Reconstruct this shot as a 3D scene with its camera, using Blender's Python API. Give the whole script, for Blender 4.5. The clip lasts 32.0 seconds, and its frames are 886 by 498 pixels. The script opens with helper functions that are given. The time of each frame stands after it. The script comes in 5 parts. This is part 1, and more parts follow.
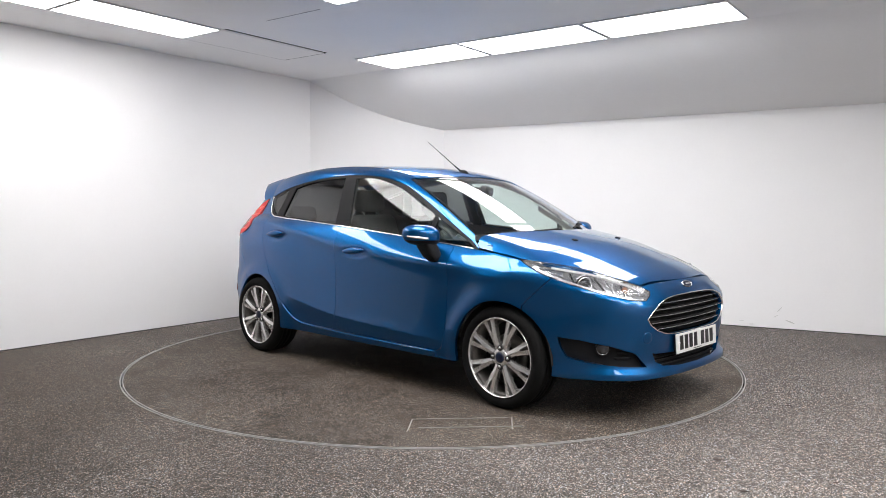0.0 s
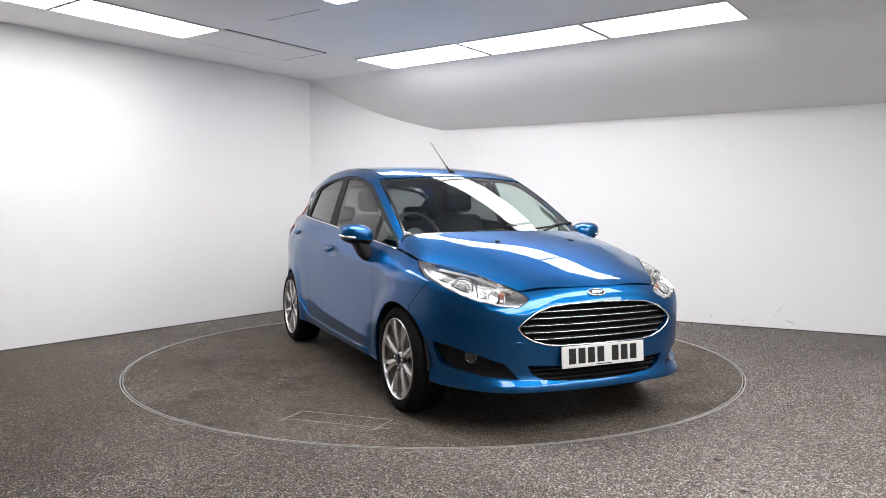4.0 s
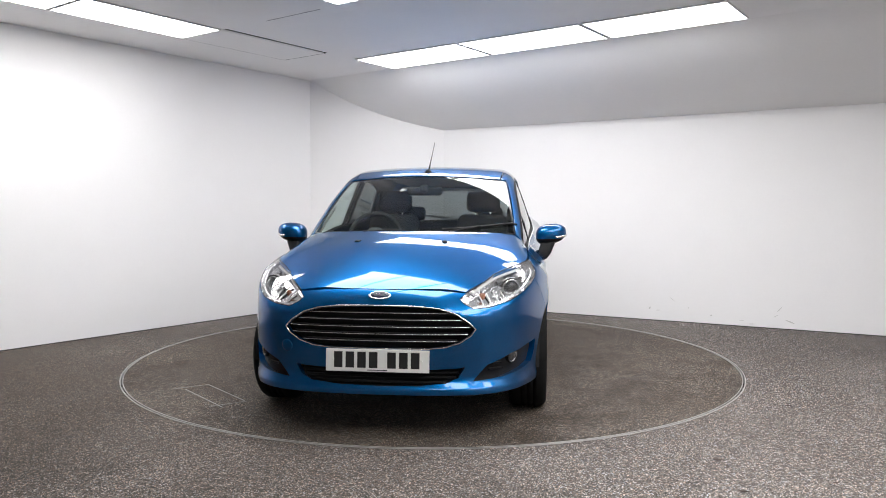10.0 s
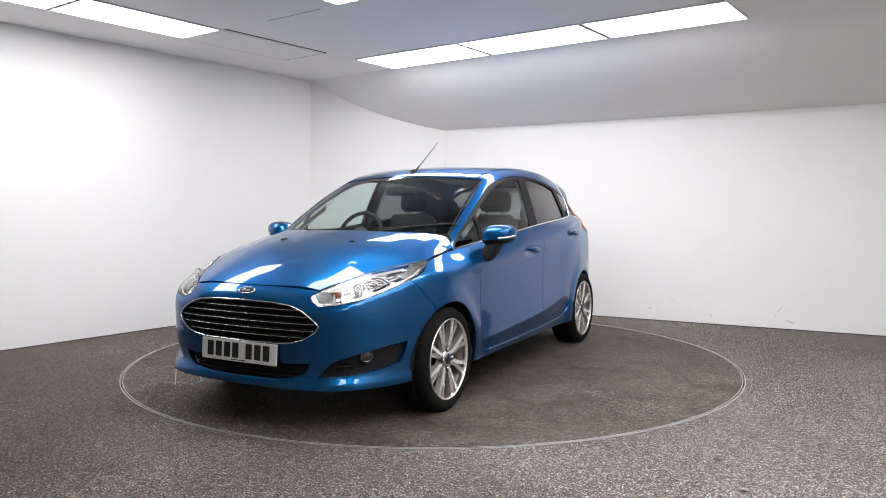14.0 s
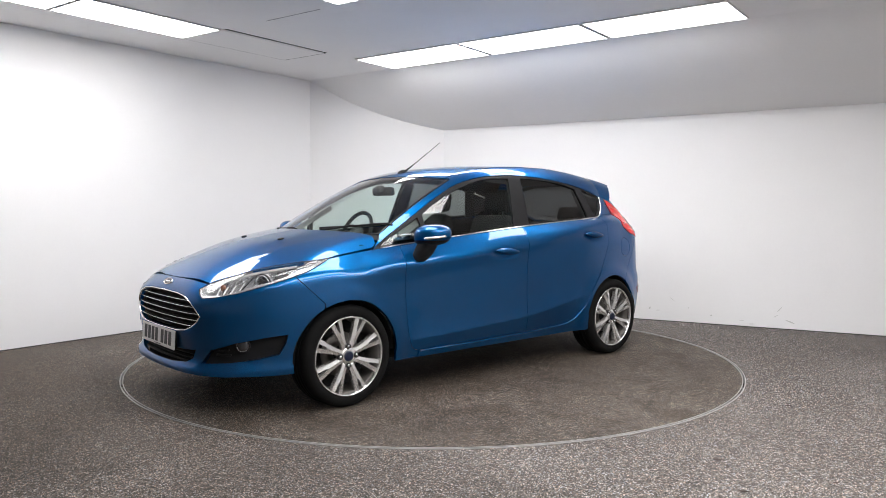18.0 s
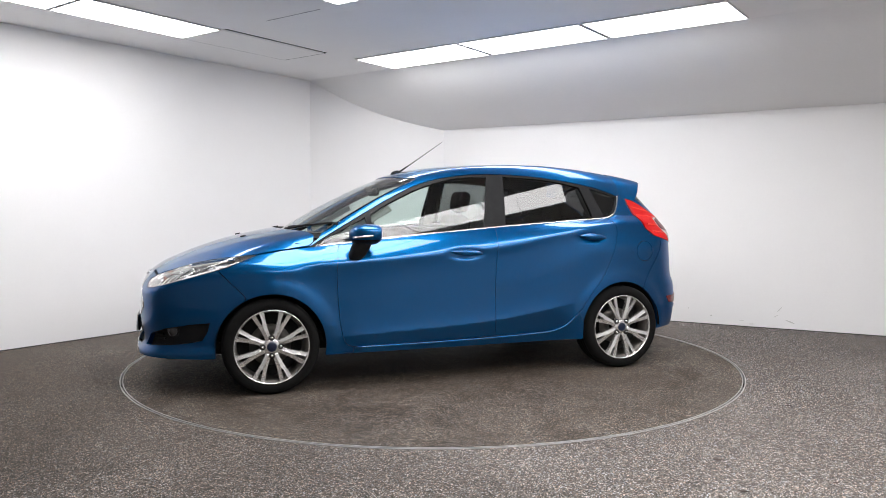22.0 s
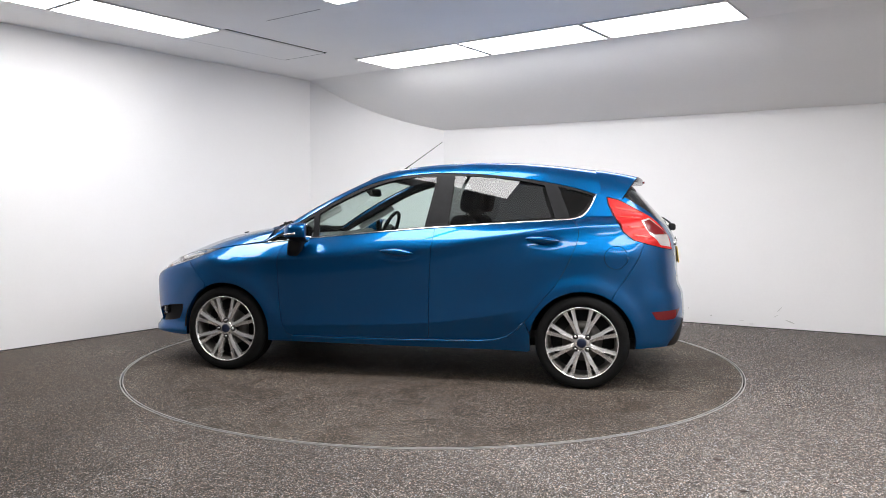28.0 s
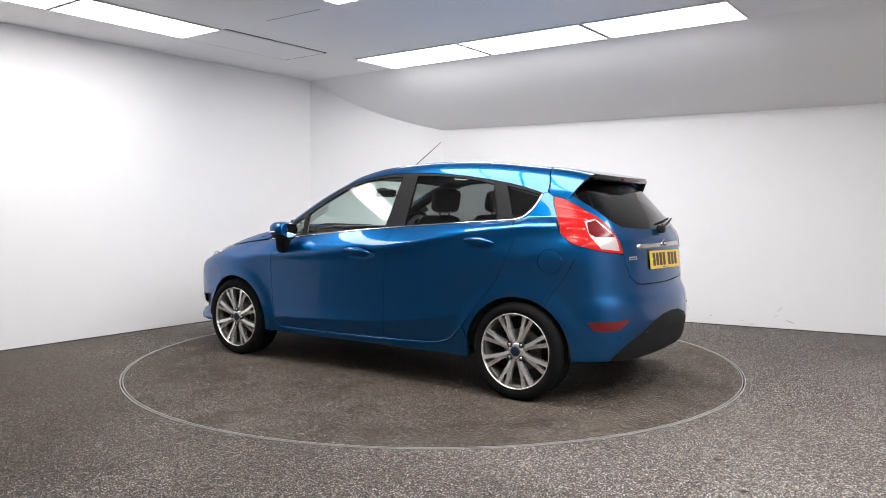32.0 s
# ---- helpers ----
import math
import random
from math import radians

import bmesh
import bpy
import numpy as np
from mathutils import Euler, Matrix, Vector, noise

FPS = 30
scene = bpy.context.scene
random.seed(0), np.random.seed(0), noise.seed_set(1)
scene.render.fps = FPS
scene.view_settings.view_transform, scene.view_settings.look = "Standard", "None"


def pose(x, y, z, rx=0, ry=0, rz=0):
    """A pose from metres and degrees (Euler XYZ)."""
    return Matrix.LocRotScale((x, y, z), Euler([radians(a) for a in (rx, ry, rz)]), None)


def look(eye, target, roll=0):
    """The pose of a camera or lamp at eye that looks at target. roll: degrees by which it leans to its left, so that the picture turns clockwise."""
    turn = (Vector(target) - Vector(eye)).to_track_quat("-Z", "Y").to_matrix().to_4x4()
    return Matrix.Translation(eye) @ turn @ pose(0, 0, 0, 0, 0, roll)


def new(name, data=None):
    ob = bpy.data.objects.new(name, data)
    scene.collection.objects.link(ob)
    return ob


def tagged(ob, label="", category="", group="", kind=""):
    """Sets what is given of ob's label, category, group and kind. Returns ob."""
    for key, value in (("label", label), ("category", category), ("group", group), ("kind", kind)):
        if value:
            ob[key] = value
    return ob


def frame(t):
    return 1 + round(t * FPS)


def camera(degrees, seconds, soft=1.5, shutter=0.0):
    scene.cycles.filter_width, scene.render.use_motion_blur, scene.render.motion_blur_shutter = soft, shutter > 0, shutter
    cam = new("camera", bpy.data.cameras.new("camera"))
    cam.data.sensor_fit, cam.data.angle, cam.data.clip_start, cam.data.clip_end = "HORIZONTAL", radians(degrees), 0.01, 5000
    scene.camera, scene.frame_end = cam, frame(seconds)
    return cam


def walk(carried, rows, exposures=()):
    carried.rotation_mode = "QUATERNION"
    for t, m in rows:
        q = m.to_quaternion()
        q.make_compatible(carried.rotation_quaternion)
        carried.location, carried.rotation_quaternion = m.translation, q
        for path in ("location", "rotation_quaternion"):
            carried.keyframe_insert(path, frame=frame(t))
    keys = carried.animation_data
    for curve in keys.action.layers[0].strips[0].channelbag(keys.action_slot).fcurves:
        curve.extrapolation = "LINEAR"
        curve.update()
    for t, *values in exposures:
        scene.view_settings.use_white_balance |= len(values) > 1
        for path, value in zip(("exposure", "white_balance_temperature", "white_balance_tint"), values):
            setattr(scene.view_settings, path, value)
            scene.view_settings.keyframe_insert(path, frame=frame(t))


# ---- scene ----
SPIN_START, SPIN_RATE = -44.0734, -5.3358          # heading of the car in degrees, degrees a second
CAR_X, CAR_Y = 0.0843, -0.0066                      # the car on the turntable
cam = camera(61.53, 32.0, soft=0.9)
STAND = pose(0, -5.7552, 1.1537, 86.842, 0, -0.658) @ pose(0, 0, 0, 0, 0, 0.14)
walk(cam, [(0.0, STAND), (32.0, STAND)], exposures=[(0.0, 0.0), (32.0, 0.0)])

# ---- world and light ----
world = bpy.data.worlds.new("world")
world.use_nodes = True
world.node_tree.nodes["Background"].inputs[0].default_value = (0.6, 0.62, 0.65, 1)
world.node_tree.nodes["Background"].inputs[1].default_value = 0.02
scene.world = world
PANEL_GLOW = 12.0                                    # strength of the ceiling light diffusers


# ---- materials ----
def mat(name, color, rough=0.5, metal=0.0, **more):
    m = bpy.data.materials.new(name)
    m.use_nodes = True
    b = m.node_tree.nodes["Principled BSDF"]
    b.inputs["Base Color"].default_value = (*color, 1)
    b.inputs["Roughness"].default_value = rough
    b.inputs["Metallic"].default_value = metal
    for key, value in more.items():
        b.inputs[key.replace("_", " ")].default_value = value
    return m


def node(m, kind, **values):
    n = m.node_tree.nodes.new(kind)
    for key, value in values.items():
        n.inputs[key.replace("_", " ")].default_value = value
    return n


def link(m, a, out, b, inp):
    m.node_tree.links.new(a.outputs[out], b.inputs[inp])


def ramp(m, stops):
    n = m.node_tree.nodes.new("ShaderNodeValToRGB")
    while len(n.color_ramp.elements) < len(stops):
        n.color_ramp.elements.new(0.5)
    for e, (p, c) in zip(n.color_ramp.elements, stops):
        e.position, e.color = p, (*c, 1)
    return n


def grain(m, scale, amount, bump=0.0, dist=0.002, rough=0.0, detail=4.0):
    """Varies the base colour by noise, and gives fine relief."""
    b = m.node_tree.nodes["Principled BSDF"]
    co = m.node_tree.nodes.new("ShaderNodeTexCoord")
    n1 = node(m, "ShaderNodeTexNoise", Scale=scale, Detail=detail)
    n2 = node(m, "ShaderNodeTexNoise", Scale=scale * 0.07, Detail=3.0)
    link(m, co, "Object", n1, "Vector")
    link(m, co, "Object", n2, "Vector")
    add = m.node_tree.nodes.new("ShaderNodeMath")
    add.operation = "ADD"
    link(m, n1, "Fac", add, 0)
    link(m, n2, "Fac", add, 1)
    c = b.inputs["Base Color"].default_value[:3]
    r = ramp(m, [(0.25, tuple(max(0, v * (1 - amount)) for v in c)), (0.75, tuple(min(1, v * (1 + amount)) for v in c))])
    half = m.node_tree.nodes.new("ShaderNodeMath")
    half.operation = "MULTIPLY"
    half.inputs[1].default_value = 0.5
    link(m, add, 0, half, 0)
    link(m, half, 0, r, 0)
    link(m, r, 0, b, "Base Color")
    if bump:
        k = node(m, "ShaderNodeBump", Strength=bump, Distance=dist)
        link(m, n1, "Fac", k, "Height")
        link(m, k, 0, b, "Normal")
    if rough:
        base = b.inputs["Roughness"].default_value
        mr = m.node_tree.nodes.new("ShaderNodeMapRange")
        mr.inputs["To Min"].default_value, mr.inputs["To Max"].default_value = base - rough, base + rough
        link(m, n2, "Fac", mr, 0)
        link(m, mr, 0, b, "Roughness")
    return m


def glass(name, tint, gloss=1.0, least=0.05):
    """A thin pane: tinted clear with mirror gloss by Fresnel."""
    m = bpy.data.materials.new(name)
    m.use_nodes = True
    nt = m.node_tree
    nt.nodes.remove(nt.nodes["Principled BSDF"])
    out = nt.nodes["Material Output"]
    clear = node(m, "ShaderNodeBsdfTransparent", Color=(*tint, 1))
    shiny = node(m, "ShaderNodeBsdfGlossy", Roughness=0.008, Color=(gloss, gloss, gloss, 1))
    lw = node(m, "ShaderNodeLayerWeight", Blend=0.5)
    pw = m.node_tree.nodes.new("ShaderNodeMath")
    pw.operation = "POWER"
    pw.inputs[1].default_value = 5.0
    link(m, lw, "Facing", pw, 0)
    fr = m.node_tree.nodes.new("ShaderNodeMath")
    fr.operation = "MULTIPLY_ADD"
    fr.inputs[1].default_value, fr.inputs[2].default_value = 1 - least, least
    link(m, pw, 0, fr, 0)
    mix = nt.nodes.new("ShaderNodeMixShader")
    link(m, fr, 0, mix, 0)
    link(m, clear, 0, mix, 1)
    link(m, shiny, 0, mix, 2)
    link(m, mix, 0, out, 0)
    return m


wall_paint = grain(mat("wall_paint", (0.87, 0.862, 0.865), 0.6), 60, 0.015, 0.05, 0.001)
ceiling_paint = grain(mat("ceiling_paint", (0.91, 0.905, 0.905), 0.55), 40, 0.02, 0.04, 0.001)
# grey of the unseen walls, picked to darken the car's reflections
unseen_wall_grey = grain(mat("unseen_wall_grey", (0.34, 0.34, 0.343), 0.6), 50, 0.03, 0.05, 0.001)
scuff = mat("scuff", (0.62, 0.61, 0.60), 0.7)
white_metal = mat("white_metal", (0.72, 0.72, 0.72), 0.4)
seam_grey = mat("seam_grey", (0.30, 0.30, 0.31), 0.7)
# lighter grey of the unseen right wall, picked for bounce onto the soffit
unseen_bounce_grey = grain(mat("unseen_bounce_grey", (0.45, 0.45, 0.453), 0.6), 50, 0.03, 0.05, 0.001)
gap_dark = mat("gap_dark", (0.015, 0.015, 0.016), 0.8)
steel_edge = grain(mat("steel_edge", (0.40, 0.395, 0.38), 0.45, 0.5), 80, 0.3)
hatch_metal = grain(mat("hatch_metal", (0.30, 0.29, 0.28), 0.5, 0.5), 80, 0.25)
debris_brown = mat("debris_brown", (0.05, 0.035, 0.03), 0.8)


def speckle(name, tint, soiled):
    """Resin-bound grit: brown-grey ground with pale, dark and rust grains, and a soiled patch."""
    m = mat(name, (0.15, 0.145, 0.14), 0.7, 0.0, Specular_IOR_Level=0.22)
    b = m.node_tree.nodes["Principled BSDF"]
    co = m.node_tree.nodes.new("ShaderNodeTexCoord")
    vor = node(m, "ShaderNodeTexVoronoi", Scale=235.0)
    link(m, co, "Object", vor, "Vector")
    grains = ramp(m, [(0.0, (0.006, 0.005, 0.004)), (0.28, (0.028, 0.024, 0.020)), (0.55, (0.076, 0.067, 0.058)),
                      (0.82, (0.140, 0.126, 0.111)), (0.96, (0.46, 0.44, 0.42))])
    sep = m.node_tree.nodes.new("ShaderNodeSeparateColor")
    link(m, vor, "Color", sep, 0)
    link(m, sep, "Red", grains, 0)
    blot = node(m, "ShaderNodeTexNoise", Scale=0.9, Detail=5.0)
    link(m, co, "Object", blot, "Vector")
    br = ramp(m, [(0.3, (0.74, 0.71, 0.68)), (0.7, (1.16, 1.15, 1.13))])
    link(m, blot, "Fac", br, 0)
    mid = node(m, "ShaderNodeTexNoise", Scale=28.0, Detail=3.0)
    link(m, co, "Object", mid, "Vector")
    mr = ramp(m, [(0.32, (0.78, 0.78, 0.78)), (0.68, (1.20, 1.19, 1.17))])
    link(m, mid, "Fac", mr, 0)
    prev = grains
    hr = ramp(m, [(0.0, (0.78, 0.92, 1.14)), (0.35, (1.0, 1.0, 1.0)), (0.68, (1.0, 1.0, 1.0)), (1.0, (1.30, 0.99, 0.84))])
    link(m, sep, "Blue", hr, 0)
    tn = m.node_tree.nodes.new("ShaderNodeRGB")
    tn.outputs[0].default_value = (*tint, 1)
    layers = [br, mr, hr, tn]
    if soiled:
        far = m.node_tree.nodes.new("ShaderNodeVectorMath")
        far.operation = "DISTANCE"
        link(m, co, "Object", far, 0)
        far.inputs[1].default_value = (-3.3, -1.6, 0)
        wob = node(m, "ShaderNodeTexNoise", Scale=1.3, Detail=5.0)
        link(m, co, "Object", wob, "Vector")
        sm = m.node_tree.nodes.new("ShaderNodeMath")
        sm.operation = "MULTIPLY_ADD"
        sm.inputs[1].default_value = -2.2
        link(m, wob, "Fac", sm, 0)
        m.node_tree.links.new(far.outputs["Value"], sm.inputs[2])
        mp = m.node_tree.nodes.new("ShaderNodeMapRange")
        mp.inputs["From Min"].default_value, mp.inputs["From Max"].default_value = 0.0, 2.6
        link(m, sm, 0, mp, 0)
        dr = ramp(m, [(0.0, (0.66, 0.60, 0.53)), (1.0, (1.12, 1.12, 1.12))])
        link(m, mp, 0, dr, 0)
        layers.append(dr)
    else:
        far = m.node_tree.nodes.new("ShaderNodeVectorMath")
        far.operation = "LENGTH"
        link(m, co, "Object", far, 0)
        scrub = node(m, "ShaderNodeTexNoise", Scale=2.6, Detail=7.0, Roughness=0.65, Distortion=1.2)
        link(m, co, "Object", scrub, "Vector")
        dr = ramp(m, [(0.36, (0.62, 0.57, 0.52)), (0.52, (1.0, 0.99, 0.98)), (0.70, (1.10, 1.09, 1.07))])
        link(m, scrub, "Fac", dr, 0)
        layers.append(dr)
        # darker and browner towards the platform's centre, paler at the rim
        toward_rim = m.node_tree.nodes.new("ShaderNodeMapRange")
        toward_rim.inputs["From Min"].default_value, toward_rim.inputs["From Max"].default_value = 1.0, 2.2
        m.node_tree.links.new(far.outputs["Value"], toward_rim.inputs[0])
        radial_ramp = ramp(m, [(0.0, (0.84, 0.80, 0.76)), (1.0, (1.08, 1.08, 1.07))])
        link(m, toward_rim, 0, radial_ramp, 0)
        layers.append(radial_ramp)
    for r in layers:
        x = m.node_tree.nodes.new("ShaderNodeMix")
        x.data_type, x.blend_type = "RGBA", "MULTIPLY"
        x.inputs[0].default_value = 1.0
        m.node_tree.links.new(prev.outputs[0] if prev is grains else prev.outputs[2], x.inputs[6])
        m.node_tree.links.new(r.outputs[0], x.inputs[7])
        prev = x
    m.node_tree.links.new(prev.outputs[2], b.inputs["Base Color"])
    k = node(m, "ShaderNodeBump", Strength=0.5, Distance=0.002)
    link(m, sep, "Green", k, "Height")
    link(m, k, 0, b, "Normal")
    return m


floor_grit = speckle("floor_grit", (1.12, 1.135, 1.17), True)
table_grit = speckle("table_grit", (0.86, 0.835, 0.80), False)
diffuser_glow = bpy.data.materials.new("diffuser_glow")
diffuser_glow.use_nodes = True
diffuser_glow.node_tree.nodes["Principled BSDF"].inputs["Emission Color"].default_value = (1.0, 0.985, 0.985, 1)
diffuser_glow.node_tree.nodes["Principled BSDF"].inputs["Emission Strength"].default_value = PANEL_GLOW


# ---- mesh helpers ----
def mesh_object(name, verts, faces, material, parent=None, label="", smooth=False, normals=None):
    me = bpy.data.meshes.new(name)
    me.from_pydata([tuple(map(float, v)) for v in verts], [], [tuple(map(int, f)) for f in faces])
    me.update()
    if material:
        me.materials.append(material)
    if smooth:
        me.polygons.foreach_set("use_smooth", [True] * len(me.polygons))
        if normals is not None:
            me.normals_split_custom_set_from_vertices([tuple(map(float, n)) for n in normals])
    ob = new(name, me)
    if parent:
        ob.parent = parent
    if label:
        tagged(ob, label)
    return ob


def part(name, bm, material, parent=None, label="", smooth=False, at=None):
    me = bpy.data.meshes.new(name)
    bm.to_mesh(me)
    bm.free()
    me.materials.append(material)
    if smooth:
        me.polygons.foreach_set("use_smooth", [True] * len(me.polygons))
    ob = new(name, me)
    if parent:
        ob.parent = parent
    if at is not None:
        ob.matrix_basis = at
    if label:
        tagged(ob, label)
    return ob


def box_bm(sx, sy, sz, bevel=0.0, seg=2, at=(0, 0, 0), bm=None, rot=None):
    own = bmesh.new()
    bmesh.ops.create_cube(own, size=1, matrix=Matrix.Diagonal((sx, sy, sz, 1)))
    if bevel:
        bmesh.ops.bevel(own, geom=own.edges[:], offset=bevel, segments=seg, affect="EDGES", profile=0.5)
    m = Matrix.Translation(at) @ (rot if rot else Matrix.Identity(4))
    bmesh.ops.transform(own, matrix=m, verts=own.verts[:])
    if bm is None:
        return own
    tmp = bpy.data.meshes.new("tmp")
    own.to_mesh(tmp)
    own.free()
    bm.from_mesh(tmp)
    bpy.data.meshes.remove(tmp)
    return bm


def prism(name, outline, z0, z1, material, parent=None, label=""):
    """An upright prism over a plan outline given counter-clockwise."""
    n = len(outline)
    verts = [(x, y, z0) for x, y in outline] + [(x, y, z1) for x, y in outline]
    faces = [tuple(range(n - 1, -1, -1)), tuple(range(n, 2 * n))] + [(i, (i + 1) % n, n + (i + 1) % n, n + i) for i in range(n)]
    return mesh_object(name, verts, faces, material, parent, label)


def lathe(profile, seg=64, close=False):
    """Turns an (axial, radius) profile round the y axis."""
    bm = bmesh.new()
    rings = [[bm.verts.new((r * math.cos(a), ax, r * math.sin(a))) for a in (2 * math.pi * i / seg for i in range(seg))] for ax, r in profile]
    pairs = list(zip(rings, rings[1:])) + ([(rings[-1], rings[0])] if close else [])
    for p, q in pairs:
        for i in range(seg):
            bm.faces.new((p[i], p[(i + 1) % seg], q[(i + 1) % seg], q[i]))
    bmesh.ops.recalc_face_normals(bm, faces=bm.faces[:])
    return bm


def tube(points, radius, seg=8, taper=1.0):
    """A round bar through points, with closed ends."""
    bm = bmesh.new()
    pts = [Vector(p) for p in points]
    rings = []
    for i, p in enumerate(pts):
        d = (pts[min(i + 1, len(pts) - 1)] - pts[max(i - 1, 0)]).normalized()
        s = d.orthogonal().normalized() if i == 0 else (rings_dir - d * rings_dir.dot(d)).normalized()
        rings_dir = s
        u = d.cross(s)
        r = radius * (1 + (taper - 1) * i / (len(pts) - 1))
        rings.append([bm.verts.new(p + r * (math.cos(a) * s + math.sin(a) * u)) for a in (2 * math.pi * k / seg for k in range(seg))])
    for p, q in zip(rings, rings[1:]):
        for k in range(seg):
            bm.faces.new((p[k], p[(k + 1) % seg], q[(k + 1) % seg], q[k]))
    bm.faces.new(rings[0][::-1])
    bm.faces.new(rings[-1])
    return bm


# ---- the room ----
# plan axes: along the left wall, and square to it
ALONG, ACROSS = Vector((0.6, 0.8)), Vector((0.8, -0.6))
CEIL, SOFFIT = 2.61, 2.06
CORNERS = [(-5.91, -3.07), (-4.506, -1.198), (-1.436, 2.909), (0.107, 3.032), (5.746, -0.006), (0.08, -7.56)]


def on_plan(a, b):
    p = ALONG * a + ACROSS * b
    return p.x, p.y


RING = 2.238
seg = 160
# floor with the round opening of the turntable
outer = [(10 * math.cos(2 * math.pi * i / seg), 10 * math.sin(2 * math.pi * i / seg) - 1) for i in range(seg)]
hole = [((RING + 0.017) * math.cos(2 * math.pi * i / seg), (RING + 0.017) * math.sin(2 * math.pi * i / seg)) for i in range(seg)]
verts = [(x, y, 0) for x, y in outer] + [(x, y, 0) for x, y in hole] + [(x, y, -0.12) for x, y in hole]
faces = [(i, (i + 1) % seg, seg + (i + 1) % seg, seg + i) for i in range(seg)] + [(seg + i, seg + (i + 1) % seg, 2 * seg + (i + 1) % seg, 2 * seg + i) for i in range(seg)]
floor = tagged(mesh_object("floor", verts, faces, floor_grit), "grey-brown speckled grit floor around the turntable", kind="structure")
pit = tagged(mesh_object("floor_pit", [(2.4 * math.cos(2 * math.pi * i / 64), 2.4 * math.sin(2 * math.pi * i / 64), -0.115) for i in range(64)], [tuple(range(64))], gap_dark), "dark pit under the turntable", kind="structure")


def ring_band(r0, r1, z0, z1, name, material, parent, label=""):
    bm = bmesh.new()
    rows = []
    for r, z in ((r0, z0), (r0, z1), (r1, z1), (r1, z0)):
        rows.append([bm.verts.new((r * math.cos(2 * math.pi * i / seg), r * math.sin(2 * math.pi * i / seg), z)) for i in range(seg)])
    for p, q in zip(rows, rows[1:]):
        for i in range(seg):
            bm.faces.new((p[i], p[(i + 1) % seg], q[(i + 1) % seg], q[i]))
    bmesh.ops.recalc_face_normals(bm, faces=bm.faces[:])
    return part(name, bm, material, parent, label)


ring_band(RING + 0.010, RING + 0.017, -0.05, 0.003, "floor_edge_strip", steel_edge, floor, "thin bright metal edging of the floor opening")

turntable = tagged(new("turntable"), "round revolving platform with grey-brown grit surface set flush in the floor", "turntable")
disc_v = [(RING * math.cos(2 * math.pi * i / seg), RING * math.sin(2 * math.pi * i / seg), 0.0) for i in range(seg)]
disc_v += [(x, y, -0.1) for x, y, z in disc_v] + [(0, 0, 0)]
disc_f = [(i, (i + 1) % seg, 2 * seg) for i in range(seg)] + [(seg + i, seg + (i + 1) % seg, (i + 1) % seg, i) for i in range(seg)] + [tuple(range(2 * seg - 1, seg - 1, -1))]
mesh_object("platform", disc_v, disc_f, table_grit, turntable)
ring_band(RING - 0.006, RING + 0.0, -0.03, 0.003, "rim_strip", steel_edge, turntable, "thin metal strip round the platform's edge")
# inlaid access hatch outlined by thin metal strips
for cx, cy, ln, ang in ((-1.275, -1.41, 0.565, -45), (-1.19, -1.265, 0.53, -45), (-1.465, -1.145, 0.21, 37), (-1.075, -1.53, 0.22, 37)):
    th = radians(-(SPIN_START + SPIN_RATE * 9))
    x, y = cx * math.cos(th) - cy * math.sin(th), cx * math.sin(th) + cy * math.cos(th)
    part("hatch_strip", box_bm(ln, 0.0065, 0.004, at=(0, 0, 0.0)), hatch_metal, turntable, "thin metal strip of the hatch", at=pose(x, y, 0, 0, 0, ang + math.degrees(th)))


def wall(name, p, q, label, material):
    """A wall 0.12 m thick outside the line from p to q (room on the right hand)."""
    p, q = Vector(p), Vector(q)
    d = (q - p).normalized()
    n = Vector((-d.y, d.x)) * 0.12
    e = d * 0.14
    return tagged(prism(name, [tuple(p), tuple(q), tuple(q + n + e), tuple(p + n - e)], -0.02, CEIL + 0.1, material), label, kind="structure")


# end and behind walls are added out of view; their greys shape the light
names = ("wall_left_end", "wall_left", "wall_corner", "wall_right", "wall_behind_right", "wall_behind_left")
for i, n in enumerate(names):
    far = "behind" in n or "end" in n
    coat = unseen_bounce_grey if n == "wall_behind_right" else unseen_wall_grey
    wall(n, CORNERS[i], CORNERS[(i + 1) % 6], "unseen plain closing wall, grey to set the car's reflections" if far else "plain white painted studio wall", coat if far else wall_paint)

# dark joint where the white walls meet the floor
for n, i in (("wall_left", 1), ("wall_corner", 2), ("wall_right", 3)):
    p, q = Vector(CORNERS[i]), Vector(CORNERS[i + 1])
    c = (p + q) / 2
    part("floor_joint", box_bm((q - p).length - .01, .008, .007), gap_dark, bpy.data.objects[n], "thin dark joint along the floor", at=pose(c.x, c.y, .003, 0, 0, math.degrees(math.atan2(q.y - p.y, q.x - p.x))))

# flat ceiling up to the break line, then the coved soffit that falls to the right wall
BREAK = 1.45
ceil_plan = [on_plan(BREAK, -3.2), on_plan(-6.2, -3.2), on_plan(-6.2, 4.8), on_plan(BREAK, 4.8)]
tagged(prism("ceiling", ceil_plan, CEIL, CEIL + 0.08, ceiling_paint), "flat pale grey painted ceiling", kind="structure")
rw = (Vector(CORNERS[4]) - Vector(CORNERS[3])).normalized()
rn = Vector((-rw.y, rw.x))
verts, faces, ncol, nrow = [], [], 40, 15
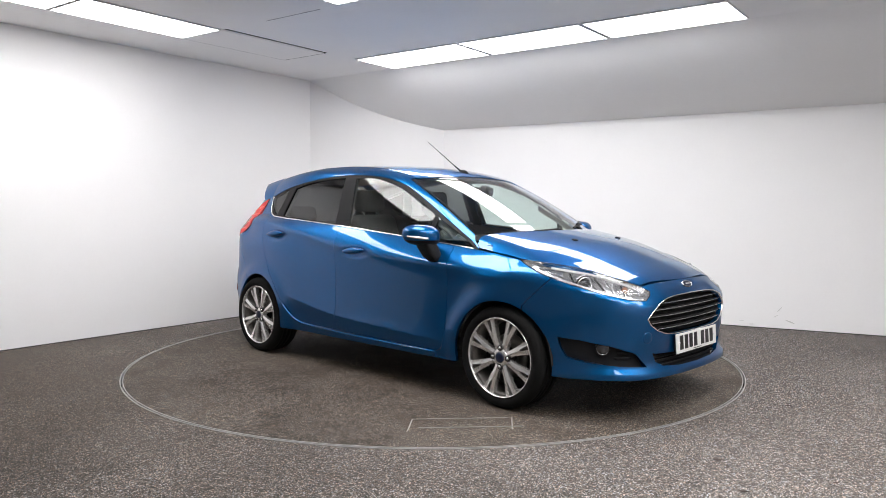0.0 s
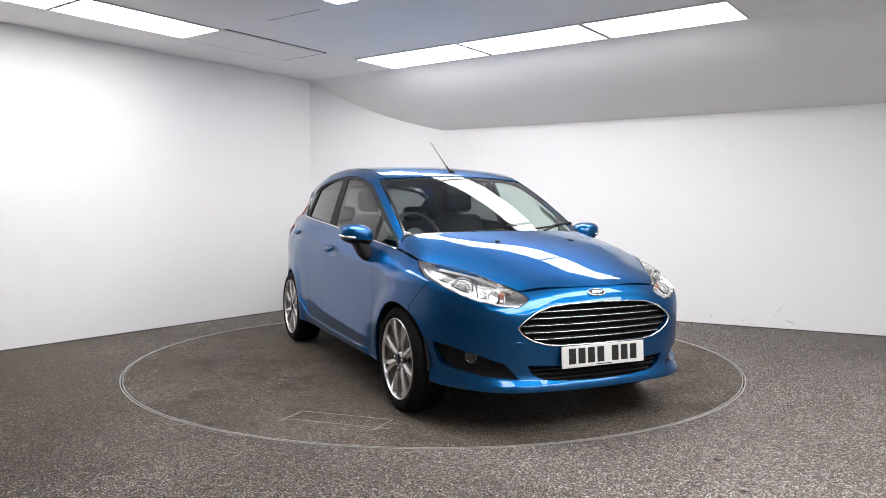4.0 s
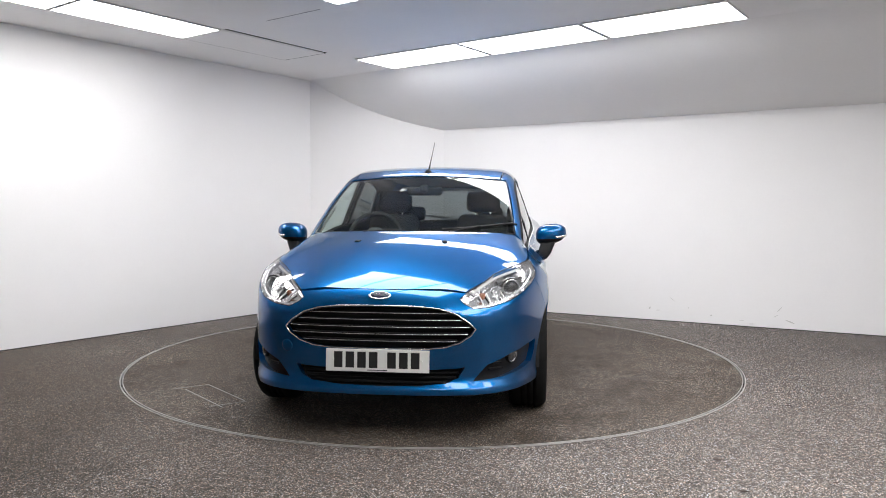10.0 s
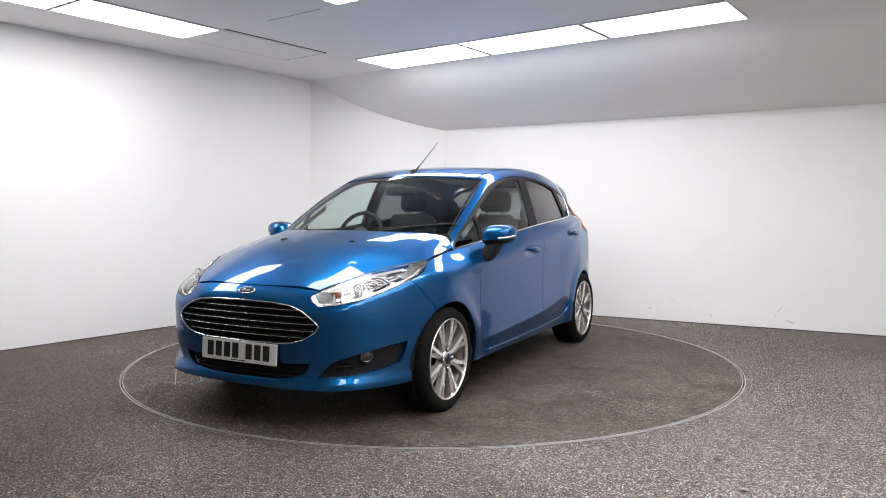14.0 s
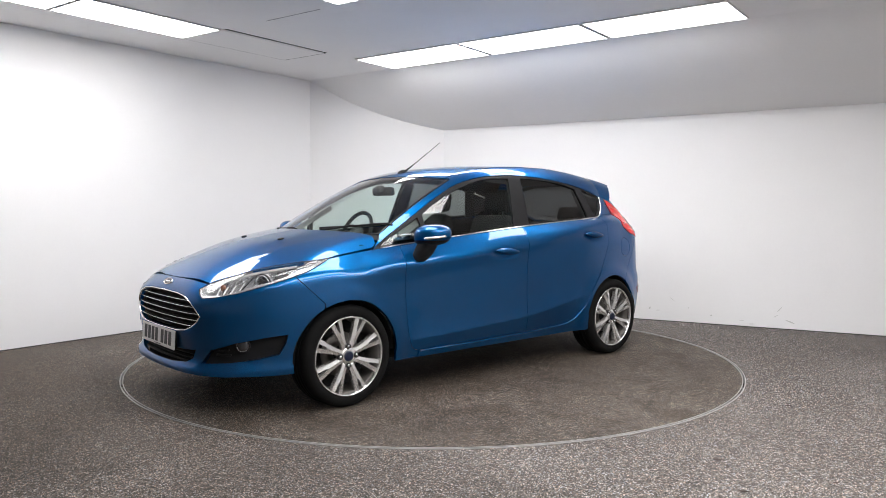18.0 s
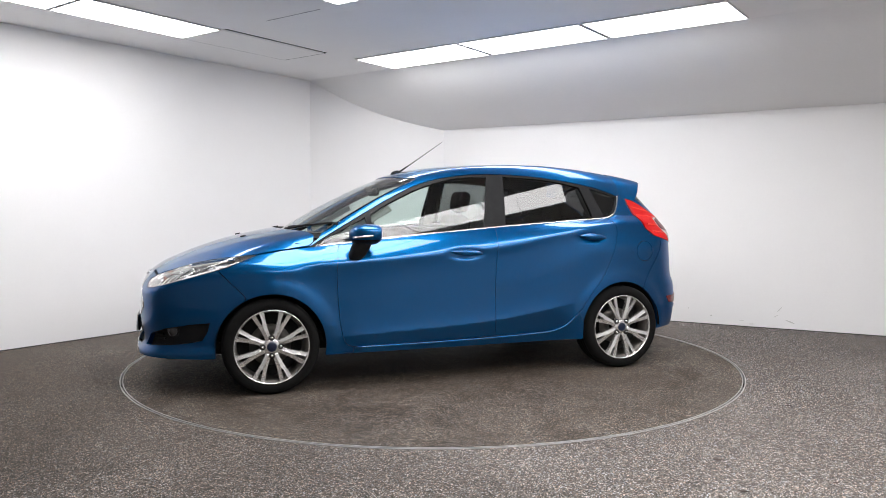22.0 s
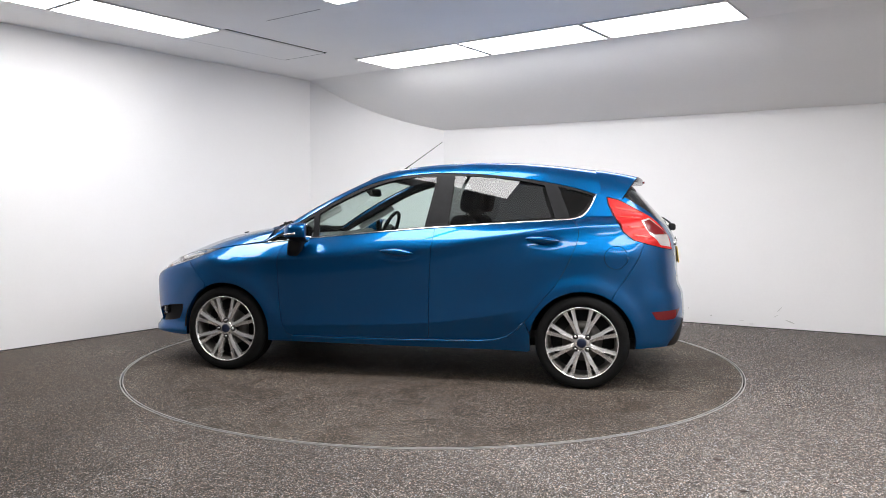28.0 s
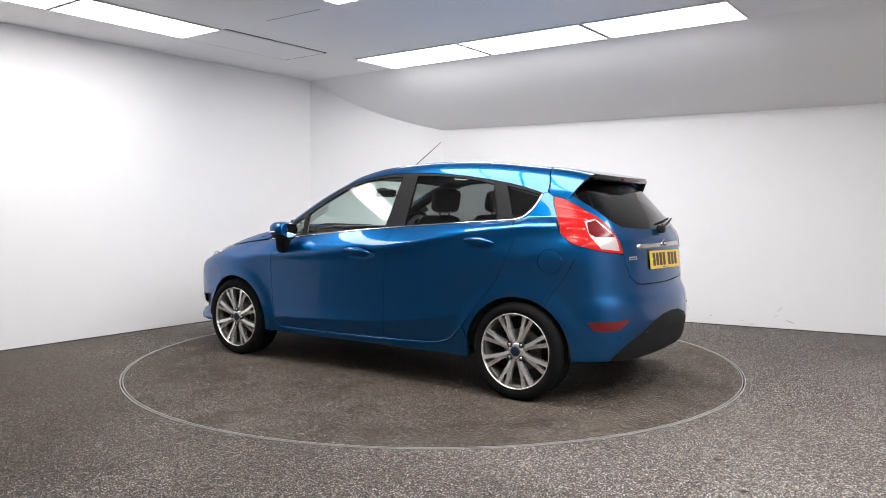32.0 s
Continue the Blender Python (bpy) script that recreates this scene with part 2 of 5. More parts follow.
for i in range(ncol):
    b = -3.0 + 7.8 * i / (ncol - 1)
    s = Vector(on_plan(BREAK, b))
    reach = (Vector(CORNERS[3]) - s).dot(rn) / ALONG.dot(rn)       # run along ALONG to the right wall
    low = SOFFIT + .009 * (s + ALONG * reach - Vector(CORNERS[3])).dot(rw)
    for j in range(nrow):
        t = j / (nrow - 1)
        drop = (CEIL - low) * (1.42 * t - 0.42 * t * t - 0.10 * (1 - t) * math.exp(-t * 9) * t * 10)
        p = s + ALONG * (reach + 0.01) * t
        verts.append((p.x, p.y, CEIL - drop))
for i in range(ncol - 1):
    for j in range(nrow - 1):
        a = i * nrow + j
        faces.append((a, a + 1, a + nrow + 1, a + nrow))
top = len(verts)
verts += [(x, y, CEIL + 0.09) for x, y, z in verts]
faces += [tuple(top + k for k in f[::-1]) for f in faces[:]]
tagged(mesh_object("ceiling_soffit", verts, faces, ceiling_paint, smooth=True), "pale grey coved ceiling sloping down to the wall", kind="structure")


def ceiling_light(a0, a1, b0, b1):
    """A flush rectangular light panel between plan lines."""
    ax, bx = a1 - a0, b1 - b0
    ob = tagged(new("ceiling_light"), "flush rectangular white LED light panel, lit, in the ceiling", "ceiling light", "ceiling light panels")
    f = 0.012
    bm = bmesh.new()
    for sx, sy, px, py in ((ax, f, 0, (bx - f) / 2), (ax, f, 0, -(bx - f) / 2), (f, bx - 2 * f, (ax - f) / 2, 0), (f, bx - 2 * f, -(ax - f) / 2, 0)):
        box_bm(sx, sy, 0.012, at=(px, py, 0), bm=bm)
    part("frame", bm, white_metal, ob)
    part("diffuser", box_bm(ax - 2 * f, bx - 2 * f, 0.006, at=(0, 0, -0.001)), diffuser_glow, ob, "glowing white diffuser")
    x, y = on_plan((a0 + a1) / 2, (b0 + b1) / 2)
    ob.matrix_basis = pose(x, y, CEIL - 0.006, 0, 0, 53.13)
    return ob


for b0, b1 in ((-1.60, -.40), (-.375, .79), (.815, 1.93)):
    ceiling_light(0.83, 1.42, b0, b1)
for k in range(2):
    ceiling_light(-0.70 - 1.15 * (k + 1) + 0.012, -0.70 - 1.15 * k, -2.18, -1.66)
for k in range(3):
    ceiling_light(-1.87, -.69, -0.35 + .575 * k, -0.35 + .575 * (k + 1) - 0.012)
for k in range(4):
    ceiling_light(.55 - 1.17 * (k + 1) + 0.012, .55 - 1.17 * k, 2.48, 3.06)
# added row out of view, to brighten the right floor and soffit
for k in range(3):
    ceiling_light(0.4 - 1.17 * (k + 1) + 0.012, 0.4 - 1.17 * k, 3.85, 4.43)
# blank service panel beyond the lights, with dark joints
blank = tagged(new("ceiling_panel"), "blank pale ceiling access panel with dark joints", "ceiling panel")
part("board", box_bm(1.14, 0.55, 0.004, at=(0, 0, 0)), ceiling_paint, blank)
x, y = on_plan(-0.105, -1.93)
blank.matrix_basis = pose(x, y, CEIL - 0.002, 0, 0, 53.13)
part("joint", box_bm(1.14, 0.004, 0.004, at=(0, 0.279, 0)), seam_grey, blank)
part("joint", box_bm(0.008, 0.58, 0.004, at=(0.574, -.015, 0)), gap_dark, blank)
part("joint", box_bm(1.14, 0.009, 0.004, at=(0, -0.30, 0)), gap_dark, blank)
x, y = on_plan(-.657, -.86)
part("seam", box_bm(.006, .59, .002), seam_grey, bpy.data.objects["ceiling"], "thin grey ceiling joint", at=pose(x, y, CEIL - .001, 0, 0, 53.13))

# ---- materials of the car ----
def car_paint():
    m = mat("blue_paint", (0.0, 0.13, 0.36), 0.34, 0.9, Coat_Weight=1.0, Coat_Roughness=0.006, Coat_IOR=1.46, Specular_Tint=(0.0, 0.46, 0.62, 1))
    b = m.node_tree.nodes["Principled BSDF"]
    co = m.node_tree.nodes.new("ShaderNodeTexCoord")
    fl = node(m, "ShaderNodeTexVoronoi", Scale=900.0)
    link(m, co, "Object", fl, "Vector")
    sep = m.node_tree.nodes.new("ShaderNodeSeparateColor")
    link(m, fl, "Color", sep, 0)
    r = ramp(m, [(0.0, (0.0, 0.062, 0.203)), (1.0, (0.0005, 0.110, 0.326))])
    link(m, sep, "Red", r, 0)
    link(m, r, 0, b, "Base Color")
    return m


paint = car_paint()
black_gloss = mat("black_gloss", (0.012, 0.012, 0.014), 0.18)
black_satin = grain(mat("black_satin", (0.012, 0.012, 0.013), 0.55, 0.0, Specular_IOR_Level=0.15), 300, 0.3, 0.15, 0.0005)
black_rough = grain(mat("black_rough", (0.010, 0.010, 0.011), 0.8, 0.0, Specular_IOR_Level=0.2), 200, 0.3, 0.2, 0.001)
under_dark = mat("under_dark", (0.01, 0.01, 0.01), 0.9)
chrome = mat("chrome", (0.82, 0.82, 0.83), 0.08, 1.0)
satin_chrome = mat("satin_chrome", (0.66, 0.66, 0.67), 0.25, 1.0)
alloy = grain(mat("alloy", (0.76, 0.75, 0.74), 0.27, 0.75), 150, 0.05)
alloy_dark = mat("alloy_dark", (0.16, 0.15, 0.14), 0.5, 0.8)
tyre_rubber = grain(mat("tyre_rubber", (0.008, 0.008, 0.008), 0.88, 0.0, Specular_IOR_Level=0.12), 120, 0.25, 0.2, 0.001)
front_glass = glass("front_glass", (0.80, 0.89, 0.86))
privacy_glass = glass("privacy_glass", (0.22, 0.23, 0.23))
lamp_clear = glass("lamp_clear", (0.95, 0.955, 0.96), 1.0, 0.03)
lamp_chrome = mat("lamp_chrome", (0.84, 0.85, 0.86), 0.14, 0.8)
lamp_bowl = mat("lamp_bowl", (0.80, 0.80, 0.81), 0.17, 0.92)
lamp_white = mat("lamp_white", (0.58, 0.58, 0.58), 0.4)
lamp_grey = mat("lamp_grey", (0.30, 0.30, 0.31), 0.25, 0.8)
fog_lens = mat("fog_lens", (0.09, 0.09, 0.094), 0.08, 0.6)
amber = mat("amber", (0.34, 0.15, 0.09), 0.25)
tail_red = mat("tail_red", (0.50, 0.012, 0.012), 0.2, 0.0, Specular_IOR_Level=0.25)
tail_bright = mat("tail_bright", (0.72, 0.035, 0.022), 0.15, 0.0, Coat_Weight=0.5)
tail_dark_red = mat("tail_dark_red", (0.13, 0.006, 0.008), 0.2)
tail_white = mat("tail_white", (0.66, 0.60, 0.58), 0.2, 0.45)
plate_white = mat("plate_white", (0.72, 0.72, 0.70), 0.35)
plate_yellow = mat("plate_yellow", (0.72, 0.46, 0.03), 0.35)
plate_ink = mat("plate_ink", (0.01, 0.01, 0.01), 0.4)
badge_blue = mat("badge_blue", (0.006, 0.012, 0.035), 0.3)
trim_fabric = grain(mat("trim_fabric", (0.022, 0.022, 0.024), 0.9), 250, 0.35, 0.2, 0.001)
trim_plastic = grain(mat("trim_plastic", (0.035, 0.036, 0.038), 0.6), 250, 0.25, 0.15, 0.0006)
trim_light = grain(mat("trim_light", (0.30, 0.295, 0.285), 0.85), 150, 0.06)


# ---- the car's outer form: one smooth shape cut into panels ----
def curve(knots):
    """A smooth curve through (x, value) knots, straight beyond its ends."""
    xs, ys = (np.array([k[i] for k in knots], float) for i in (0, 1))
    d = np.diff(ys) / np.diff(xs)
    m = np.empty(len(xs))
    m[1:-1] = np.where(d[:-1] * d[1:] > 0, 2 * d[:-1] * d[1:] / (d[:-1] + d[1:] + 1e-12), 0)
    m[0], m[-1] = d[0], d[-1]

    def at(x):
        x = np.asarray(x, float)
        c = np.clip(x, xs[0], xs[-1])
        i = np.clip(np.searchsorted(xs, c) - 1, 0, len(xs) - 2)
        h = xs[i + 1] - xs[i]
        t = (c - xs[i]) / h
        y = (2 * t**3 - 3 * t**2 + 1) * ys[i] + (t**3 - 2 * t**2 + t) * h * m[i] + (3 * t**2 - 2 * t**3) * ys[i + 1] + (t**3 - t**2) * h * m[i + 1]
        return y + np.where(x < xs[0], m[0] * (x - xs[0]), 0) + np.where(x > xs[-1], m[-1] * (x - xs[-1]), 0)
    return at


top_line = curve([(-1.9, 1.30), (-1.7, 1.348), (-1.51, 1.385), (-1.345, 1.408), (-1.116, 1.437), (-.888, 1.462), (-.662, 1.477), (-.439, 1.481), (-.217, 1.474),
                  (.046, 1.450), (.264, 1.405), (.437, 1.338), (.652, 1.242), (.866, 1.128), (1.08, 1.01), (1.16, .985), (1.3, .968), (1.45, .943), (1.6, .897),
                  (1.787, .822), (1.911, .76), (2.02, .690), (2.06, .64)])
hood_line = curve([(.95, 1.036), (1.16, .998), (1.3, .971), (1.45, .937), (1.6, .891), (1.787, .819), (1.911, .76), (2.02, .690), (2.06, .64)])
width = curve([(.1, .74), (.2, .785), (.3, .820), (.42, .83), (.55, .838), (.70, .842), (.79, .8435), (.842, .837), (.89, .816), (.93, .798), (1.0, .764), (1.1, .73), (1.25, .678), (1.39, .622), (1.5, .56)])
nose = curve([(.1, 1.93), (.17, 1.99), (.22, 2.05), (.24, 2.054), (.262, 2.052), (.29, 2.030), (.32, 2.022), (.45, 2.035), (.6, 2.04), (.70, 2.03), (.76, 2.0), (.9, 1.85)])
tail = curve([(.1, -1.82), (.2, -1.86), (.3, -1.905), (.46, -1.925), (.58, -1.915), (.66, -1.885), (.8, -1.872), (.95, -1.855), (1.02, -1.82), (1.2, -1.67), (1.36, -1.52), (1.45, -1.43)])
shoulder = curve([(-1.6, 1.03), (-1.113, .985), (-.26, .865), (.249, .812), (1.054, .765), (1.5, .75)])
brow = curve([(.2, .70), (.254, .682), (.324, .655), (.40, .630), (.50, .622), (.57, .637), (.639, .664), (.74, .717)])
low_crease = curve([(-.9, .50), (-.646, .453), (-.222, .392), (.29, .362), (.804, .339), (.9, .335)])
belt_line = curve([(-1.9, 1.085), (-1.5, 1.10), (-1.3, 1.10), (-1.17, 1.082), (-.72, 1.053), (-.269, 1.022), (.246, .978), (.62, .94), (1.0, .902), (1.2, .882)])
crease_line = curve([(-1.9, 1.02), (-1.5, 1.037), (-1.3, 1.035), (-1.061, 1.018), (-.743, .966), (-.254, .886), (.099, .853), (.492, .818), (.837, .797), (1.016, .79), (1.2, .786)])
crease_out = curve([(-1.9, .62), (-1.6, .706), (-1.45, .742), (-1.3, .772), (-1.061, .806), (-.9, .826), (-.743, .836), (-.45, .843), (-.254, .8455), (.099, .847), (1.2, .846)])
HUB_X, HUB_Z, HUB_Y, TYRE = 1.245, 0.296, 0.835, 0.298


def smooth_max(a, b, k):
    h = np.clip(.5 + .5 * (a - b) / k, 0, 1)
    return b + (a - b) * h + k * h * (1 - h)


def ease_in(v):
    v = np.clip(v, 0, 1)
    return v * v * (3 - 2 * v)


def flank(x, z):
    """Half width of the plain form, without creases."""
    d = np.maximum(-x - .7, 0)
    up = np.clip((z - 1.) / .4, 0, 1.2)
    fall = ease_in((1.06 - z) / .14)
    zz = z - (smooth_max(.78, -smooth_max(-.965, -shoulder(x), .06), .06) - .838) * ease_in((z - .5) / .3) * fall
    w = width(zz) - .12 * np.maximum(x - 1.2, 0)**2 * ease_in((z - .48) / .25) - .058 * ease_in((x + .05) / 1.08) * ease_in((z - shoulder(x) + .01) / .18)
    return w - .09 * d * d - .12 * d * d * up - .09 * np.maximum(x - 1.15, 0)**2


def door_skin(x, z):
    """Half width of the doors below the windows: a rolled shoulder, an undercut, and a ledge over the sill."""
    c, out = crease_line(x), crease_out(x)
    high = np.maximum(belt_line(x) - c, .03)
    r = z - c
    above = .007 * np.logaddexp(0, r / .007)
    below = r - above
    bend = np.maximum(out - flank(x, c + high) - .30 * high, 0) / high**2
    w = out - .30 * above - bend * above**2
    w = w - .0125 * ease_in((x + 1.05) / .5) * (1 - np.exp(below / .05)) + (.8465 - .09 * np.maximum(-x - .7, 0)**2 - out) * ease_in(-below / (.20 + .04 * ease_in((x + 1.05) / .5)))
    low = z - low_crease(x)
    under = .005 * np.logaddexp(0, -low / .005)
    ledge = .014 * np.exp(-np.maximum(low, 0) / .07) - .19 * under
    fade = 1 / (1 + np.exp((np.abs(x) - .80) / .05))
    return w + ledge * fade - .10 * np.maximum(.42 - z, 0) * (1 - fade)


def body(x, y, z, top_line=top_line, start=1.05):
    """Below zero inside the car's outer form."""
    y = np.abs(y)
    w = flank(x, z)
    side = 1 / (1 + np.exp((np.abs(x + .1) - 1.35) / .08))
    on_door = ease_in((x + 1.78) / .36) * ease_in((1.16 - x) / .26) * (z < belt_line(x))
    w = w + .0085 * np.exp(-np.sqrt((z - shoulder(x))**2 + .006**2) / .055) * side * (1 - on_door)
    w = w + (door_skin(x, z) - w) * on_door
    for ax in (HUB_X, -HUB_X):
        r = np.hypot(x - ax, z - .29)
        w = w + .017 / (1 + np.exp((r - .405) / .020))
    for cx, cz, ln, deep in ((-.027, .853, .125, .012), (-.99, .946, .115, .006)):
        w = w - deep * np.exp(-(((x - cx) / ln)**2 + ((z - cz + .006) / .036)**2)**2)
    side = y - w
    xe = x + .34 * y * y * np.clip((z - .55) / .3, 0, 1)
    slope = (top_line(xe + 1e-3) - top_line(xe - 1e-3)) / 2e-3
    lid = (z - top_line(xe) + .06 * y * y) / np.sqrt(1 + slope * slope)
    past = (y - .33 - .20 * np.clip((1.95 - x) / .9, 0, 1)) / .008
    lid = lid - (.009 - .00052 * np.logaddexp(0, past)) / (1 + np.exp((start - x) / .03))
    front = (x - (nose(z) - .14 * y * y - 1.5 * y**6)) * .97
    rear = ((tail(z) + .16 * y * y + .5 * y**6) - x) * .93
    v = smooth_max(side, lid, .09)
    v = smooth_max(v, front, .12)
    v = v - .008 * np.exp(-np.sqrt((z - brow(y))**2 + .004**2) / .035) / (1 + np.exp((1.62 - x) / .03)) / (1 + np.exp((.27 - y) / .03))
    return smooth_max(v, rear, .10)


def meet(o, d, far=2.6, steps=70, form=body):
    """First points where rays from o along d enter the form."""
    t = np.linspace(0, far, steps)
    p = o[:, None, :] + t[None, :, None] * d[:, None, :]
    v = form(p[..., 0], p[..., 1], p[..., 2])
    i = np.where((v < 0).any(1), np.argmax(v < 0, 1), np.argmin(v, 1))
    lo, hi = t[np.maximum(i - 1, 0)], t[i]
    for _ in range(24):
        mid = (lo + hi) / 2
        q = o + mid[:, None] * d
        inside = form(q[:, 0], q[:, 1], q[:, 2]) < 0
        hi, lo = np.where(inside, mid, hi), np.where(inside, lo, mid)
    return o + hi[:, None] * d


def outward(p, form=body):
    e = 1.5e-3
    g = np.stack([form(*(p + np.eye(3)[k] * e).T) - form(*(p - np.eye(3)[k] * e).T) for k in range(3)], 1)
    return g / np.linalg.norm(g, axis=1)[:, None]


class Flat:
    """Looks at the form along a fixed direction; flat coordinates are along u and v."""
    def __init__(self, d, u, form=body):
        self.form = form
        self.d = np.array(d, float) / np.linalg.norm(d)
        self.u = np.array(u, float) / np.linalg.norm(u)
        self.v = np.cross(self.u, self.d)
        self.c = np.array((0, 0, .7))

    def to(self, p):
        p = np.asarray(p, float) - self.c
        return np.stack([p @ self.u, p @ self.v], 1)

    def cast(self, q):
        o = self.c + q[:, :1] * self.u + q[:, 1:] * self.v - self.d * 2.4
        return meet(o, np.repeat(self.d[None], len(q), 0), 3.2, 110, self.form)


class Round:
    """Looks at the form from all round an upright axis at x0."""
    def __init__(self, x0, sign):
        self.x0, self.sign = x0, sign

    def to(self, p):
        p = np.asarray(p, float)
        return np.stack([np.arctan2(p[:, 1], (p[:, 0] - self.x0) * self.sign), p[:, 2]], 1)

    def cast(self, q):
        d = np.stack([np.cos(q[:, 0]) * self.sign, np.sin(q[:, 0]), 0 * q[:, 0]], 1)
        o = np.stack([np.full(len(q), self.x0), 0 * q[:, 0], q[:, 1]], 1) + d * 1.6
        return meet(o, -d, 1.5, 70)


SIDE = Flat((0, -1, 0), (-1, 0, 0))
TOP = Flat((0, 0, -1), (0, 1, 0))
HOOD = Flat((0, 0, -1), (0, 1, 0), lambda x, y, z: body(x, y, z, hood_line, .7))
SHOULDER = Flat((0, -.75, -.66), (-1, 0, 0))
SCREEN = Flat((-.55, 0, -.83), (0, 1, 0))
FRONT, REAR = Round(0.85, 1), Round(-0.85, -1)


def spline(pts, n=6):
    """Points along a smooth open curve through pts."""
    pts = [np.array(p, float) for p in pts]
    out = []
    for i in range(len(pts) - 1):
        a, b, c, d = pts[max(i - 1, 0)], pts[i], pts[i + 1], pts[min(i + 2, len(pts) - 1)]
        for k in range(n):
            t = k / n
            out.append(.5 * (2 * b + (c - a) * t + (2 * a - 5 * b + 4 * c - d) * t * t + (3 * b - a - 3 * c + d) * t**3))
    return [tuple(p) for p in out] + [tuple(pts[-1])]


def arc(cx, cz, r, a0, a1, n=18):
    return [(cx + r * math.cos(radians(a0 + (a1 - a0) * i / n)), cz + r * math.sin(radians(a0 + (a1 - a0) * i / n))) for i in range(n + 1)]


def in_poly(q, poly):
    x, y = q[:, 0], q[:, 1]
    inside = np.zeros(len(q), bool)
    for (x0, y0), (x1, y1) in zip(poly, np.roll(poly, -1, 0)):
        cut = (y0 > y) != (y1 > y)
        with np.errstate(divide="ignore", invalid="ignore"):
            inside ^= cut & (x < (x1 - x0) * (y - y0) / (y1 - y0) + x0)
    return inside


def refine(poly, step):
    out = []
    for a, b in zip(poly, np.roll(poly, -1, 0)):
        n = max(1, int(math.ceil(np.linalg.norm(b - a) / step)))
        out += [a + (b - a) * k / n for k in range(n)]
    return np.array(out)


def shrink(poly, g):
    """Moves a closed outline inwards by g."""
    area = np.sum(poly[:, 0] * np.roll(poly[:, 1], -1) - np.roll(poly[:, 0], -1) * poly[:, 1])
    e = np.roll(poly, -1, 0) - poly
    n = np.stack([-e[:, 1], e[:, 0]], 1) / (np.linalg.norm(e, axis=1)[:, None] + 1e-12) * np.sign(area)
    m = n + np.roll(n, 1, 0)
    return poly + g * m / np.maximum(.5, (m * m).sum(1))[:, None]


def fill(outline, holes, step):
    """Triangles inside an outline and outside its holes; flat points and triples."""
    from mathutils.geometry import delaunay_2d_cdt
    loops = [refine(outline, step)] + [refine(h, step) for h in holes]
    pts = np.concatenate(loops)
    edges, at = [], 0
    for l in loops:
        edges += [(at + i, at + (i + 1) % len(l)) for i in range(len(l))]
        at += len(l)
    lo, hi = outline.min(0), outline.max(0)
    gx, gy = np.meshgrid(np.arange(lo[0], hi[0], step), np.arange(lo[1], hi[1], step * .87))
    gx = gx + (np.arange(gx.shape[0]) % 2)[:, None] * step / 2
    g = np.stack([gx.ravel(), gy.ravel()], 1)
    g = g[in_poly(g, outline)]
    for h in holes:
        g = g[~in_poly(g, h)]
    if len(g):
        near = np.min(((g[:, None] - pts[None])**2).sum(2), 1)
        g = g[near > (.45 * step)**2]
    allp = [Vector(p) for p in np.concatenate([pts, g])]
    v, e, f = delaunay_2d_cdt(allp, edges, [], 0, 1e-6)[:3]
    v = np.array([tuple(p) for p in v])
    f = np.array(f)
    c = v[f].mean(1)
    keep = in_poly(c, outline)
    for h in holes:
        keep &= ~in_poly(c, h)
    return v, f[keep]


def as3(pts, dom):
    """Outline points to flat coordinates: pairs are already in the side view's (x, z)."""
    pts = np.asarray(pts, float)
    if pts.shape[1] == 2:
        if dom is SIDE:
            return np.stack([-pts[:, 0], pts[:, 1] - .7], 1) * np.sign([1, SIDE.v[2]])
        pts = SIDE.cast(np.stack([-pts[:, 0], (pts[:, 1] - .7) * np.sign(SIDE.v[2])], 1))
    return dom.to(pts)


def panel(name, outline, dom, material, parent, holes=(), off=0.0, depth=.02, step=.03, gap=.003, mirror=False, label="", fair=None):
    """A shaped sheet of the form inside an outline, with a turned-in edge. mirror: the same on the car's right side."""
    o = shrink(as3(outline, dom), gap)
    v, f = fill(o, [shrink(as3(h, dom), -gap) for h in holes], step)
    p = dom.cast(v)
    n = outward(p, dom.form) if isinstance(dom, Flat) else outward(p)
    if fair:
        p, n = fair(p)
    p = p + n * off
    tri = p[f]
    turn = np.einsum("ij,ij->i", np.cross(tri[:, 1] - tri[:, 0], tri[:, 2] - tri[:, 0]), n[f].mean(1)) < 0
    f[turn] = f[turn][:, ::-1]
    count = {}
    for a, b, c in f:
        for e in ((a, b), (b, c), (c, a)):
            count[e] = 1
    rim = [e for e in count if (e[1], e[0]) not in count]
    verts, norms, faces = [tuple(q) for q in p], [tuple(q) for q in n], [tuple(t) for t in f]
    if depth:
        top, low = {}, {}
        for e in rim:
            for k in e:
                if k not in top:
                    top[k] = len(verts)
                    verts += [tuple(p[k]), tuple(p[k] - n[k] * depth)]
                    norms += [(0, 0, 0)] * 2
        faces += [(top[b], top[a], top[a] + 1, top[b] + 1) for a, b in rim]
    front = len(faces)
    if depth > .01 and material is not black_satin:
        base = len(verts)
        verts += [tuple(q) for q in p - n * depth]
        norms += [tuple(-q) for q in n]
        faces += [tuple(base + k for k in t[::-1]) for t in f]
    if mirror:
        verts = [(x, -y, z) for x, y, z in verts]
        norms = [(x, -y, z) for x, y, z in norms]
        faces = [t[::-1] for t in faces]
    ob = mesh_object(name, verts, faces, material, parent, label, True, norms)
    if front < len(faces):
        ob.data.materials.append(trim_plastic)
        ob.data.polygons.foreach_set("material_index", [0] * front + [1] * (len(faces) - front))
    return ob


def both(name, outline, dom, material, parent, **more):
    return [panel(name, outline, dom, material, parent, mirror=m, **more) for m in (False, True)]


